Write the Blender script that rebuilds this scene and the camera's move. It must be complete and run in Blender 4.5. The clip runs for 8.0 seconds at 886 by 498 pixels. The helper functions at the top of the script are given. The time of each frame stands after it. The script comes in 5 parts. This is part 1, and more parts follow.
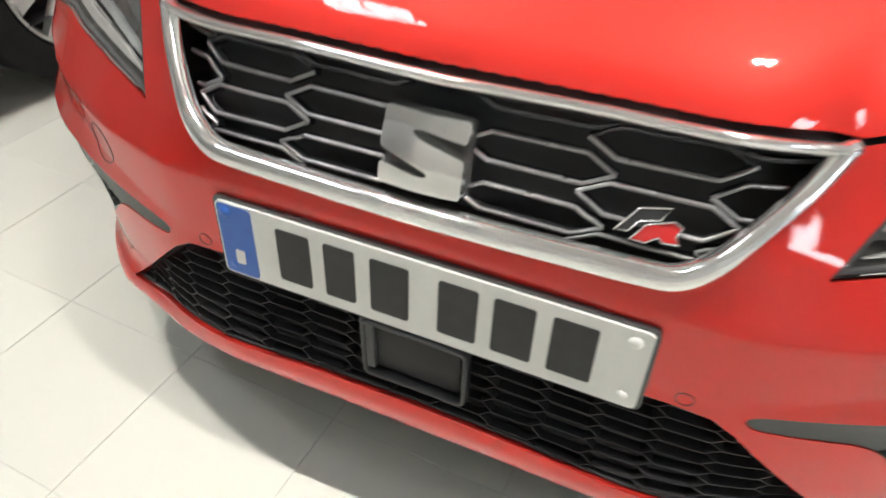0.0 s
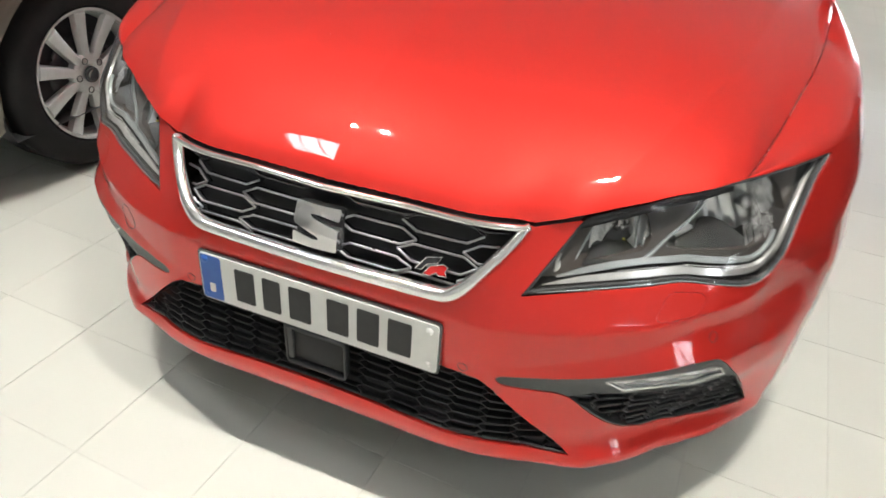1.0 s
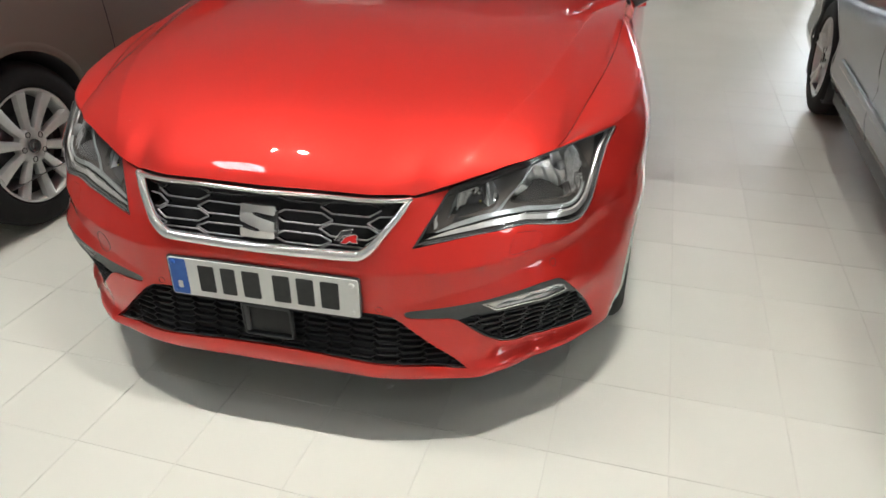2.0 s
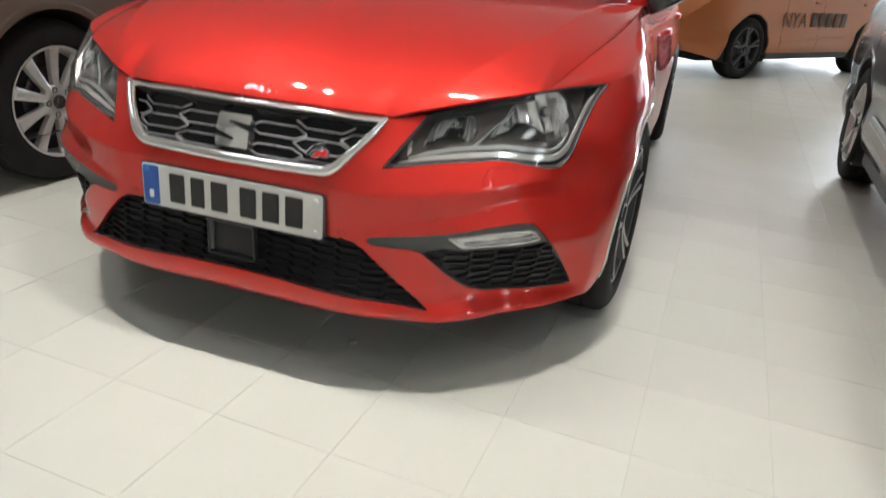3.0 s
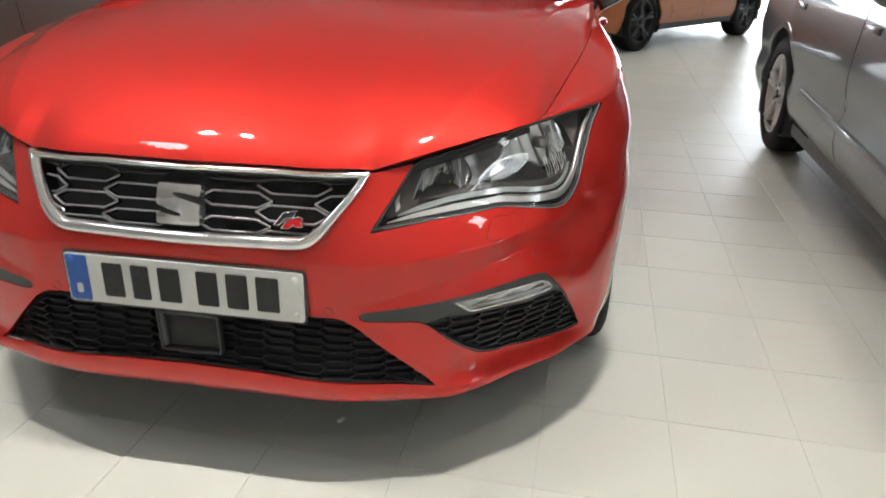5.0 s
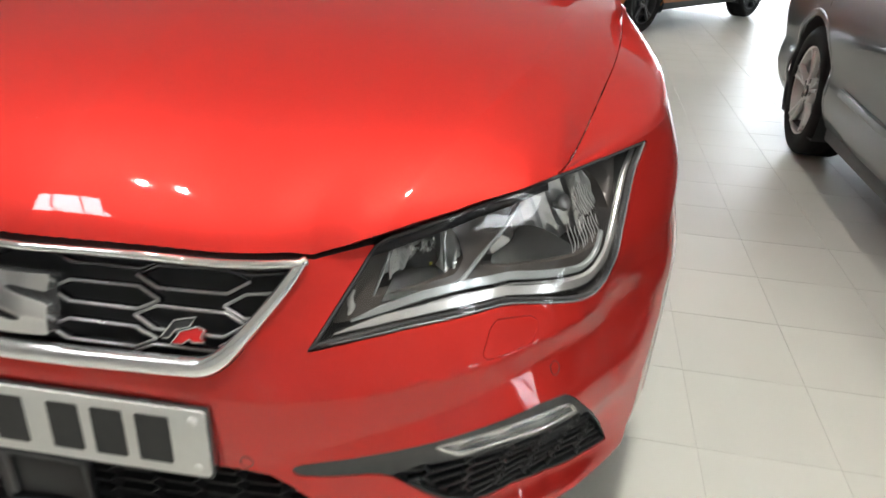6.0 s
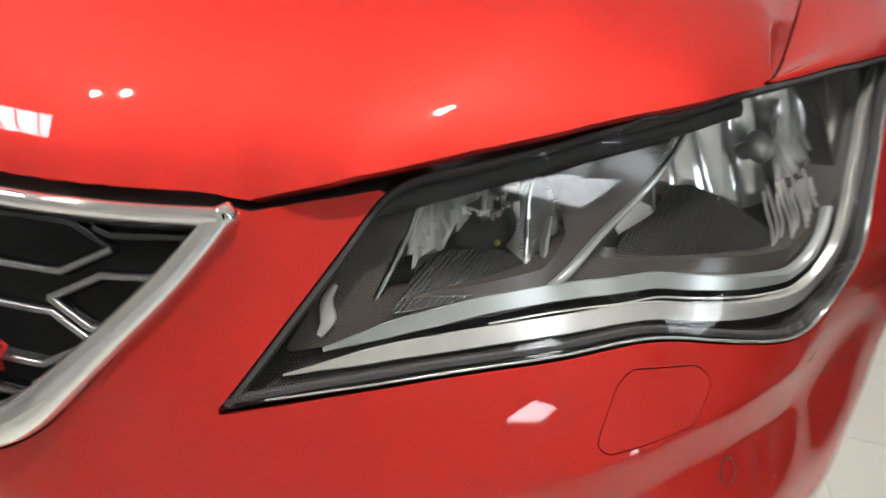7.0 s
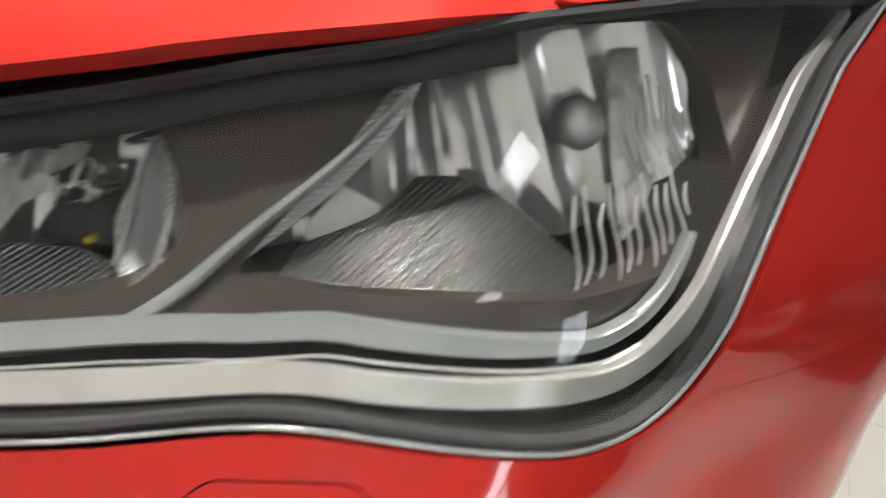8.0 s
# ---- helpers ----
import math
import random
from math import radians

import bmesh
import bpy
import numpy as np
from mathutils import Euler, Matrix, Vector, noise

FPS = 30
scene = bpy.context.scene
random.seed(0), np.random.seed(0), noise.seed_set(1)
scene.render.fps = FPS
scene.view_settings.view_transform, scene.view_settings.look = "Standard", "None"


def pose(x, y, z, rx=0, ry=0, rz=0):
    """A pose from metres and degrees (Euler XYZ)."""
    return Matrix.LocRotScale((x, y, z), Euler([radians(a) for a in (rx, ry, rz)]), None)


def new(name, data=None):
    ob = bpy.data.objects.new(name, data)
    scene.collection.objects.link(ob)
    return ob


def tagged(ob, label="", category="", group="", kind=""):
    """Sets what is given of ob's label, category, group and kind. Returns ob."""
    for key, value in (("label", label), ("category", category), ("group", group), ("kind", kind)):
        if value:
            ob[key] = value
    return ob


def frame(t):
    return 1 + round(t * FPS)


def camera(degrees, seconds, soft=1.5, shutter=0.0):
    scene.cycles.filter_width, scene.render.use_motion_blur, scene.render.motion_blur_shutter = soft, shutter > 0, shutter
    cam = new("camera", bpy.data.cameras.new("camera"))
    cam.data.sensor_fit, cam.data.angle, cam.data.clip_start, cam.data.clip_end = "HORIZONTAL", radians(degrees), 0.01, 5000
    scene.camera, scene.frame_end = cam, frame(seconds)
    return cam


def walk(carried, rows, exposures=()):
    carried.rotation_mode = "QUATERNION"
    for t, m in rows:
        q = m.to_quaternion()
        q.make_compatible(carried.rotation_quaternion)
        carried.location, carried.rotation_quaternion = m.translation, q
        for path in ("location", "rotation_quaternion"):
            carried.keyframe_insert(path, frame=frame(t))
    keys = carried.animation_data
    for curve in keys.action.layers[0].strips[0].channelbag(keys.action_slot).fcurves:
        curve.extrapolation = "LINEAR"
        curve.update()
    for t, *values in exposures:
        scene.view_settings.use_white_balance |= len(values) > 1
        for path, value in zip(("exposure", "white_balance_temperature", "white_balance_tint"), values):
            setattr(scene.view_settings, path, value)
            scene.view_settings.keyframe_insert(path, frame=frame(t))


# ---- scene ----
cam = camera(65.2, 8.0, 1.5, 0.4)
# seconds, place, turn
PATH = [
    (0.0, 0.2480, -0.5057, 0.9958, 50.07, -1.17, 23.98),
    (0.5, 0.4100, -0.6480, 1.1129, 55.59, -1.99, 23.02),
    (1.0, 0.5938, -0.8742, 1.3024, 56.10, -2.88, 23.07),
    (1.5, 0.6665, -1.1517, 1.3961, 56.79, 0.26, 15.21),
    (1.7, 0.7095, -1.2318, 1.4208, 57.59, 1.38, 13.18),
    (2.8, 1.0227, -1.3825, 1.1788, 66.66, -3.62, 19.26),
    (3.0, 1.0090, -1.3719, 1.0571, 66.83, -4.06, 19.72),
    (3.5, 0.9792, -1.3627, 0.9475, 67.36, -2.26, 21.15),
    (4.0, 0.9388, -1.3439, 0.9545, 68.68, -0.96, 20.13),
    (4.5, 0.8786, -1.2924, 1.0242, 68.21, -0.21, 17.72),
    (5.0, 0.7297, -1.1607, 1.1156, 65.92, -0.91, 9.81),
    (5.2, 0.6894, -1.1156, 1.1405, 65.39, -0.90, 8.67),
    (6.3, 0.6287, -0.4737, 1.0532, 63.16, -3.60, 10.06),
    (6.5, 0.5883, -0.3813, 1.0000, 62.77, -4.96, 10.91),
    (7.0, 0.5642, -0.2354, 0.8649, 63.36, -4.74, 13.50),
    (7.5, 0.6655, -0.1133, 0.8090, 61.09, -4.90, 20.84),
    (7.8, 0.7254, -0.0374, 0.7975, 62.71, -5.16, 22.37),
    (8.0, 0.7595, 0.0124, 0.8035, 62.89, -5.43, 24.32),]
walk(cam, [(t, pose(x, y, z, rx, ry, rz)) for t, x, y, z, rx, ry, rz in PATH],
     [(0.0, .40), (0.5, .45), (1.0, .39), (1.5, .19), (3.0, .04), (3.5, -.05), (4.5, .01), (5.0, .05), (6.5, .17), (7.0, .13), (7.5, .27), (8.0, .36)])

# ---- world and light ----
from mathutils.geometry import delaunay_2d_cdt

world = bpy.data.worlds.new("showroom_sky")
scene.world = world
world.use_nodes = True
sky = world.node_tree.nodes.new("ShaderNodeTexSky")
sky.sky_type, sky.sun_disc, sky.sun_elevation, sky.sun_rotation = "NISHITA", False, radians(38), radians(200)
world.node_tree.links.new(sky.outputs[0], world.node_tree.nodes["Background"].inputs[0])
world.node_tree.nodes["Background"].inputs[1].default_value = 0.15

CEILING = 3.3


def spot_lamp(x, y, watts, size=0.032):
    """One recessed ceiling downlight, which throws a wide cone down."""
    data = bpy.data.lights.new("ceiling_spot", "SPOT")
    data.energy, data.shadow_soft_size, data.color = watts, size, (1.0, 0.962, 0.905)
    data.spot_size, data.spot_blend = radians(84), 1.0
    ob = new("ceiling_spot", data)
    ob.location = (x, y, CEILING - 0.06)
    return ob


def panel_lamp(name, m, w, h, watts, color=(0.90, 0.95, 1.0)):
    data = bpy.data.lights.new(name, "AREA")
    data.shape, data.size, data.size_y, data.energy, data.color = "RECTANGLE", w, h, watts, color
    ob = new(name, data)
    ob.matrix_world = m
    return ob


# place and strength of the downlights; rows at y -3.4 and -5.2 are added fill
SPOTS = [(-5.1, .2, 110), (-3.1, .2, 125), (-1.12, .03, 108), (-.86, .05, 108), (.78, .03, 124), (.90, .04, 124), (2.35, -.12, 90), (4.2, .0, 80),
         (-3.2, -3.4, 90), (-1.0, -3.4, 90), (.95, -3.4, 90), (2.9, -3.4, 90), (-3.2, 2.7, 60), (-1.1, 2.7, 60), (.15, 2.7, 60), (1.75, 2.5, 75), (3.5, 2.4, 60),
         (1.75, 4.6, 75), (-.4, 4.8, 40), (1.2, 6.4, 95), (3.4, 6.8, 70), (-2.6, -5.2, 150), (-.4, -5.2, 150), (1.8, -5.2, 150), (4.2, -5.2, 150)]
for sx, sy, watts in SPOTS:
    spot_lamp(sx, sy, watts)
# square fluorescent ceiling panels
PANELS = [(-1.7, -.7), (2.92, -1.58), (5.0, -4.4)]
for sx, sy in PANELS:
    panel_lamp("ceiling_panel_light", pose(sx, sy, CEILING - .035), .54, .54, 16)
panel_lamp("window_daylight", pose(8.3, -3.6, 1.5, 0, 90, 0), 1.9, .9, 5, (0.82, 0.91, 1.0))
# sky light in the openings of the shop window
panel_lamp("window_daylight", pose(2.6, 12.85, 1.5, -90, 0, 0), 9.0, 2.6, 36, (0.86, 0.93, 1.0))

# ---- materials ----


def material(name, color, rough=0.5, metal=0.0, coat=0.0, second=None, scale=8.0, bump=0.0, bump_scale=200.0, rough_var=0.08,
             emission=None, strength=0.0, spread=0.5, by_object=0.0, ior=1.5, coat_ior=1.5):
    m = bpy.data.materials.new(name)
    m.use_nodes = True
    t = m.node_tree
    b = t.nodes["Principled BSDF"]
    b.inputs["Base Color"].default_value = (*color, 1)
    b.inputs["Roughness"].default_value, b.inputs["Metallic"].default_value = rough, metal
    b.inputs["Coat Weight"].default_value, b.inputs["Coat Roughness"].default_value = coat, 0.03
    b.inputs["IOR"].default_value, b.inputs["Coat IOR"].default_value = ior, coat_ior
    place = t.nodes.new("ShaderNodeTexCoord")
    if second is not None:
        n = t.nodes.new("ShaderNodeTexNoise")
        n.inputs["Scale"].default_value, n.inputs["Detail"].default_value = scale, 6
        t.links.new(place.outputs["Object"], n.inputs["Vector"])
        ramp = t.nodes.new("ShaderNodeMapRange")
        ramp.inputs["From Min"].default_value, ramp.inputs["From Max"].default_value = 0.5 - spread / 2, 0.5 + spread / 2
        t.links.new(n.outputs["Fac"], ramp.inputs["Value"])
        mix = t.nodes.new("ShaderNodeMix")
        mix.data_type = "RGBA"
        mix.inputs["A"].default_value, mix.inputs["B"].default_value = (*color, 1), (*second, 1)
        t.links.new(ramp.outputs[0], mix.inputs["Factor"])
        out = mix.outputs["Result"]
        if by_object:
            info = t.nodes.new("ShaderNodeObjectInfo")
            hue = t.nodes.new("ShaderNodeHueSaturation")
            r2 = t.nodes.new("ShaderNodeMapRange")
            r2.inputs["To Min"].default_value, r2.inputs["To Max"].default_value = 1 - by_object, 1 + by_object
            t.links.new(info.outputs["Random"], r2.inputs["Value"])
            t.links.new(r2.outputs[0], hue.inputs["Value"])
            t.links.new(out, hue.inputs["Color"])
            out = hue.outputs[0]
        t.links.new(out, b.inputs["Base Color"])
        rr = t.nodes.new("ShaderNodeMapRange")
        rr.inputs["To Min"].default_value, rr.inputs["To Max"].default_value = max(rough - rough_var, 0.0), rough + rough_var
        t.links.new(n.outputs["Fac"], rr.inputs["Value"])
        t.links.new(rr.outputs[0], b.inputs["Roughness"])
    if bump:
        n2 = t.nodes.new("ShaderNodeTexNoise")
        n2.inputs["Scale"].default_value, n2.inputs["Detail"].default_value = bump_scale, 3
        t.links.new(place.outputs["Object"], n2.inputs["Vector"])
        bn = t.nodes.new("ShaderNodeBump")
        bn.inputs["Strength"].default_value, bn.inputs["Distance"].default_value = bump, 0.002
        t.links.new(n2.outputs["Fac"], bn.inputs["Height"])
        t.links.new(bn.outputs[0], b.inputs["Normal"])
    if emission:
        b.inputs["Emission Color"].default_value, b.inputs["Emission Strength"].default_value = (*emission, 1), strength
    return m


def clear_sheet(name, gloss=0.06, tint=(1, 1, 1), rough=0.0, haze=0.0):
    """A clear sheet: one sees through it, and it mirrors more at a slant."""
    m = bpy.data.materials.new(name)
    m.use_nodes = True
    t = m.node_tree
    t.nodes.remove(t.nodes["Principled BSDF"])
    a, g, mix, f = (t.nodes.new("ShaderNode" + k) for k in ("BsdfTransparent", "BsdfGlossy", "MixShader", "Fresnel"))
    a.inputs[0].default_value, g.inputs["Roughness"].default_value = (*tint, 1), rough
    f.inputs["IOR"].default_value = 1.0 + gloss * 8
    t.links.new(f.outputs[0], mix.inputs[0])
    t.links.new(a.outputs[0], mix.inputs[1])
    t.links.new(g.outputs[0], mix.inputs[2])
    out = mix.outputs[0]
    if haze:
        # painted haze: a faint pale layer that lifts the darks behind the sheet
        scatter, veil, mottle, place = (t.nodes.new("ShaderNode" + k) for k in ("BsdfDiffuse", "MixShader", "TexNoise", "TexCoord"))
        scatter.inputs[0].default_value, mottle.inputs["Scale"].default_value, mottle.inputs["Detail"].default_value = (.8, .8, .78, 1), 30, 5
        amount = t.nodes.new("ShaderNodeMapRange")
        amount.inputs["To Min"].default_value, amount.inputs["To Max"].default_value = haze * .4, haze * 1.6
        t.links.new(place.outputs["Object"], mottle.inputs["Vector"])
        t.links.new(mottle.outputs["Fac"], amount.inputs["Value"])
        t.links.new(amount.outputs[0], veil.inputs[0])
        t.links.new(out, veil.inputs[1])
        t.links.new(scatter.outputs[0], veil.inputs[2])
        out = veil.outputs[0]
    t.links.new(out, t.nodes["Material Output"].inputs[0])
    return m


def fluting(name, color, rough, scale, distortion, turn, strength, metal=1.0):
    """Bright metal with fine parallel ribs."""
    m = material(name, color, rough, metal)
    t = m.node_tree
    place, turned, wave, bn = (t.nodes.new("ShaderNode" + k) for k in ("TexCoord", "Mapping", "TexWave", "Bump"))
    turned.inputs["Rotation"].default_value = [radians(k) for k in turn]
    wave.inputs["Scale"].default_value, wave.inputs["Distortion"].default_value, wave.inputs["Detail"].default_value = scale, distortion, 1
    bn.inputs["Strength"].default_value, bn.inputs["Distance"].default_value = strength, 0.001
    t.links.new(place.outputs["Object"], turned.inputs["Vector"])
    t.links.new(turned.outputs[0], wave.inputs["Vector"])
    t.links.new(wave.outputs["Fac"], bn.inputs["Height"])
    t.links.new(bn.outputs[0], t.nodes["Principled BSDF"].inputs["Normal"])
    return m


RED = material("red_metallic_paint", (0.58, 0.028, 0.021), 0.50, 0.58, 1.0, (0.64, 0.033, 0.026), 900, spread=0.3, rough_var=0.04, coat_ior=1.5)


def dust_specks(m, color, scale=24.0, size=0.022, share=0.3):
    """Sparse pale grains of dust on a paint."""
    t = m.node_tree
    b = t.nodes["Principled BSDF"]
    place, cells, near, pick, both_, split, mix = (t.nodes.new("ShaderNode" + k) for k in ("TexCoord", "TexVoronoi", "Math", "Math", "Math", "SeparateColor", "Mix"))
    cells.inputs["Scale"].default_value = scale
    near.operation, near.inputs[1].default_value = "LESS_THAN", size
    pick.operation, pick.inputs[1].default_value = "LESS_THAN", share
    both_.operation, mix.data_type = "MULTIPLY", "RGBA"
    t.links.new(place.outputs["Object"], cells.inputs["Vector"])
    t.links.new(cells.outputs["Distance"], near.inputs[0])
    t.links.new(cells.outputs["Color"], split.inputs[0])
    t.links.new(split.outputs[0], pick.inputs[0])
    t.links.new(near.outputs[0], both_.inputs[0])
    t.links.new(pick.outputs[0], both_.inputs[1])
    t.links.new(both_.outputs[0], mix.inputs["Factor"])
    t.links.new(b.inputs["Base Color"].links[0].from_socket, mix.inputs["A"])
    mix.inputs["B"].default_value = (*color, 1)
    t.links.new(mix.outputs["Result"], b.inputs["Base Color"])


dust_specks(RED, (0.75, 0.66, 0.62))
RED.node_tree.nodes["Principled BSDF"].inputs["Specular Tint"].default_value = (0.8, 0.12, 0.06, 1)
BEIGE = material("beige_metallic_paint", (0.205, 0.182, 0.148), 0.38, 0.45, 1.0, (0.23, 0.205, 0.168), 700, spread=0.3)
BAR_EDGE = material("dark_chrome_edge", (0.55, 0.55, 0.56), 0.30, 1.0, second=(0.34, 0.34, 0.35), scale=60)
SILVER = material("bright_silver_trim", (0.84, 0.83, 0.80), 0.20, 0.6, 0.6, (0.70, 0.69, 0.66), 60)
GREY = material("grey_metallic_paint", (0.050, 0.056, 0.054), 0.36, 0.5, 1.0, (0.060, 0.067, 0.064), 700, spread=0.3)
ORANGE = material("orange_metallic_paint", (0.50, 0.145, 0.035), 0.38, 0.3, 1.0, (0.55, 0.17, 0.045), 700, spread=0.3)
CHROME = material("chrome", (0.88, 0.88, 0.88), 0.08, 0.92, second=(0.82, 0.82, 0.82), scale=30, rough_var=0.03)
SATIN = material("satin_chrome", (0.62, 0.62, 0.62), 0.26, 1.0, second=(0.52, 0.52, 0.52), scale=60)
ALLOY = material("silver_alloy_paint", (0.70, 0.70, 0.69), 0.34, 0.5, 0.4, (0.63, 0.63, 0.62), 40)
DARK_ALLOY = material("dark_alloy_paint", (0.05, 0.05, 0.055), 0.3, 0.6, 0.4, (0.07, 0.07, 0.075), 40)
SMOKE_ALLOY = material("smoked_alloy_paint", (0.10, 0.10, 0.11), 0.3, 0.7, 0.4, (0.14, 0.14, 0.15), 40)
GLOSS_BLACK = material("gloss_black_plastic", (0.034, 0.034, 0.036), 0.18, 0.0, 0.6, (0.044, 0.044, 0.046), 50, rough_var=0.05)
BLACK = material("black_textured_plastic", (0.022, 0.023, 0.024), 0.48, 0.0, 0.0, (0.034, 0.035, 0.036), 60, bump=0.25, bump_scale=900)
GREYBLACK = material("dark_grey_trim_plastic", (0.045, 0.047, 0.048), 0.42, 0.0, 0.0, (0.06, 0.062, 0.063), 60, bump=0.2, bump_scale=900)
MESH_BLACK = material("matt_black_mesh_plastic", (0.020, 0.020, 0.021), 0.55, 0.0, 0.0, (0.027, 0.027, 0.028), 60, bump=0.2, bump_scale=900, ior=1.35)
VOID = material("dark_cavity", (0.036, 0.036, 0.038), 0.7, second=(0.046, 0.046, 0.048), scale=20)
RUBBER = material("tyre_rubber", (0.018, 0.018, 0.0185), 0.62, 0.0, 0.0, (0.026, 0.0255, 0.025), 18, bump=0.15, bump_scale=400, ior=1.35)
RUBBER.node_tree.nodes["Principled BSDF"].inputs["Specular IOR Level"].default_value = 0.15
GLASS_DARK = material("tinted_window_glass", (0.015, 0.018, 0.018), 0.03, 0.0, 1.0, (0.02, 0.022, 0.022), 3, rough_var=0.01)
LENS = clear_sheet("clear_lens", 0.058, haze=0.003)
PLATE_WHITE = material("plate_white_sheeting", (0.72, 0.72, 0.69), 0.35, second=(0.68, 0.68, 0.65), scale=60)
PLATE_BLUE = material("plate_blue_band", (0.02, 0.10, 0.42), 0.35, second=(0.03, 0.13, 0.46), scale=60)
DOOR_INK = material("door_lettering_ink", (0.11, 0.06, 0.035), 0.5, second=(0.14, 0.08, 0.045), scale=30)
PLATE_INK = material("plate_black_ink", (0.016, 0.016, 0.017), 0.6, second=(0.03, 0.03, 0.03), scale=60)
BADGE_RED = material("badge_red_enamel", (0.55, 0.02, 0.02), 0.2, 0.0, 0.8, (0.6, 0.03, 0.03), 60)
LAMP_GREY = material("lamp_housing_black", (0.032, 0.030, 0.028), 0.25, 0.0, 0.0, (0.040, 0.038, 0.036), 12, ior=1.45)
BEZEL = material("lamp_bezel_black", (0.062, 0.053, 0.047), 0.22, 0.0, 0.1, (0.072, 0.063, 0.057), 10)
# white that stands in for bright reflections in polished lamp parts
REFLECTION_WHITE = material("lamp_reflection_white", (0.92, 0.92, 0.89), 0.22, 0.1, 0.5, (0.86, 0.86, 0.83), 40)
MIRROR = material("reflector_aluminium", (0.86, 0.86, 0.85), 0.09, 0.95, second=(0.82, 0.82, 0.81), scale=40, rough_var=0.05)
RIB_METAL = material("reflector_rib_metal", (0.92, 0.92, 0.91), 0.14, 0.45, second=(0.84, 0.84, 0.83), scale=40, rough_var=0.05)
BULB_YELLOW = material("yellow_bulb_glass", (0.62, 0.56, 0.06), 0.3, second=(0.55, 0.5, 0.05), scale=60)
RIB_BRIGHT = fluting("bright_ribs", (0.90, 0.91, 0.91), 0.18, 170, 0.0, (0, 90, 20), 1.0, 0.5)
RIB_BRIGHT.node_tree.nodes["Principled BSDF"].inputs["Metallic"].default_value = 0.3
BOWL = material("reflector_bowl", (0.94, 0.94, 0.93), 0.10, 0.72, second=(0.84, 0.84, 0.85), scale=40, rough_var=0.05)
RIBBED = fluting("ribbed_reflector", (0.15, 0.15, 0.148), 0.24, 110, 0.0, (0, 0, 20), 1.0)
WAVY = fluting("wavy_reflector", (0.84, 0.84, 0.82), 0.12, 60, 2.0, (0, 40, 25), 1.0, 0.7)
GUIDE = material("clear_light_guide", (0.46, 0.485, 0.48), 0.22, 0.45, 0.5, (0.40, 0.425, 0.42), 60)
BULB_GREY = material("bulb_cap_grey", (0.30, 0.30, 0.30), 0.35, 0.5, second=(0.36, 0.36, 0.36), scale=60)
TILE = material("cream_floor_tile", (0.67, 0.67, 0.608), 0.37, 0.0, 0.0, (0.63, 0.63, 0.568), 2.2, bump=0.05, bump_scale=60, by_object=0.02)
GROUT = material("grey_floor_grout", (0.63, 0.625, 0.57), 0.42, second=(0.56, 0.555, 0.505), scale=5, bump=0.1, bump_scale=300)
WALL = material("light_grey_wall_paint", (0.66, 0.65, 0.62), 0.7, second=(0.61, 0.60, 0.575), scale=1.5, bump=0.1, bump_scale=300)
CEIL = material("pale_ceiling_board", (0.60, 0.595, 0.58), 0.85, second=(0.55, 0.545, 0.53), scale=1.2, bump=0.1, bump_scale=200)
FRAME_GREY = material("grey_window_frame", (0.25, 0.26, 0.27), 0.45, 0.3, second=(0.3, 0.31, 0.32), scale=20)
PANE = clear_sheet("window_pane", 0.06)
OUTSIDE = material("bright_outdoors", (0.8, 0.85, 0.9), 0.9, emission=(0.88, 0.94, 1.0), strength=8.0)

# ---- mesh helpers ----


def link_mesh(name, verts, faces, mat, parent=None, label="", smooth=True, sharp=None):
    used = sorted({int(i) for f in faces for i in f})
    at = {i: k for k, i in enumerate(used)}
    me = bpy.data.meshes.new(name)
    me.from_pydata([tuple(map(float, verts[i])) for i in used], [], [tuple(at[int(i)] for i in f) for f in faces])
    me.update()
    if smooth:
        me.shade_smooth()
        if sharp:
            me.set_sharp_from_angle(angle=radians(sharp))
    for m in (mat if isinstance(mat, (list, tuple)) else [mat]):
        me.materials.append(m)
    ob = new(name, me)
    if parent is not None:
        ob.parent = parent
        if parent.parent is None:
            ob.location = -parent.location if parent.get("world_parts") else (0, 0, 0)
    if label:
        tagged(ob, label)
    return ob


def part(name, bm, mat, parent, label="", smooth=True, sharp=35):
    bm.verts.index_update()
    verts = [v.co.copy() for v in bm.verts]
    faces = [[v.index for v in f.verts] for f in bm.faces]
    bm.free()
    return link_mesh(name, verts, faces, mat, parent, label, smooth, sharp)


def thing(name, place, label, category, group="", world_parts=False, rz=0.0):
    ob = new(name)
    ob.matrix_basis = pose(*place, 0, 0, rz)
    ob.empty_display_size = 0.2
    if world_parts:
        ob["world_parts"] = 1
    return tagged(ob, label, category, group)


def box(bm, lo, hi, bevel=0.0):
    res = bmesh.ops.create_cube(bm, size=1.0)
    c, s = (Vector(lo) + Vector(hi)) / 2, Vector(hi) - Vector(lo)
    for v in res["verts"]:
        v.co = Vector((v.co.x * s.x, v.co.y * s.y, v.co.z * s.z)) + c
    if bevel:
        edges = list({e for v in res["verts"] for e in v.link_edges})
        bmesh.ops.bevel(bm, geom=edges, offset=bevel, segments=2, affect="EDGES", profile=0.5)
    return bm


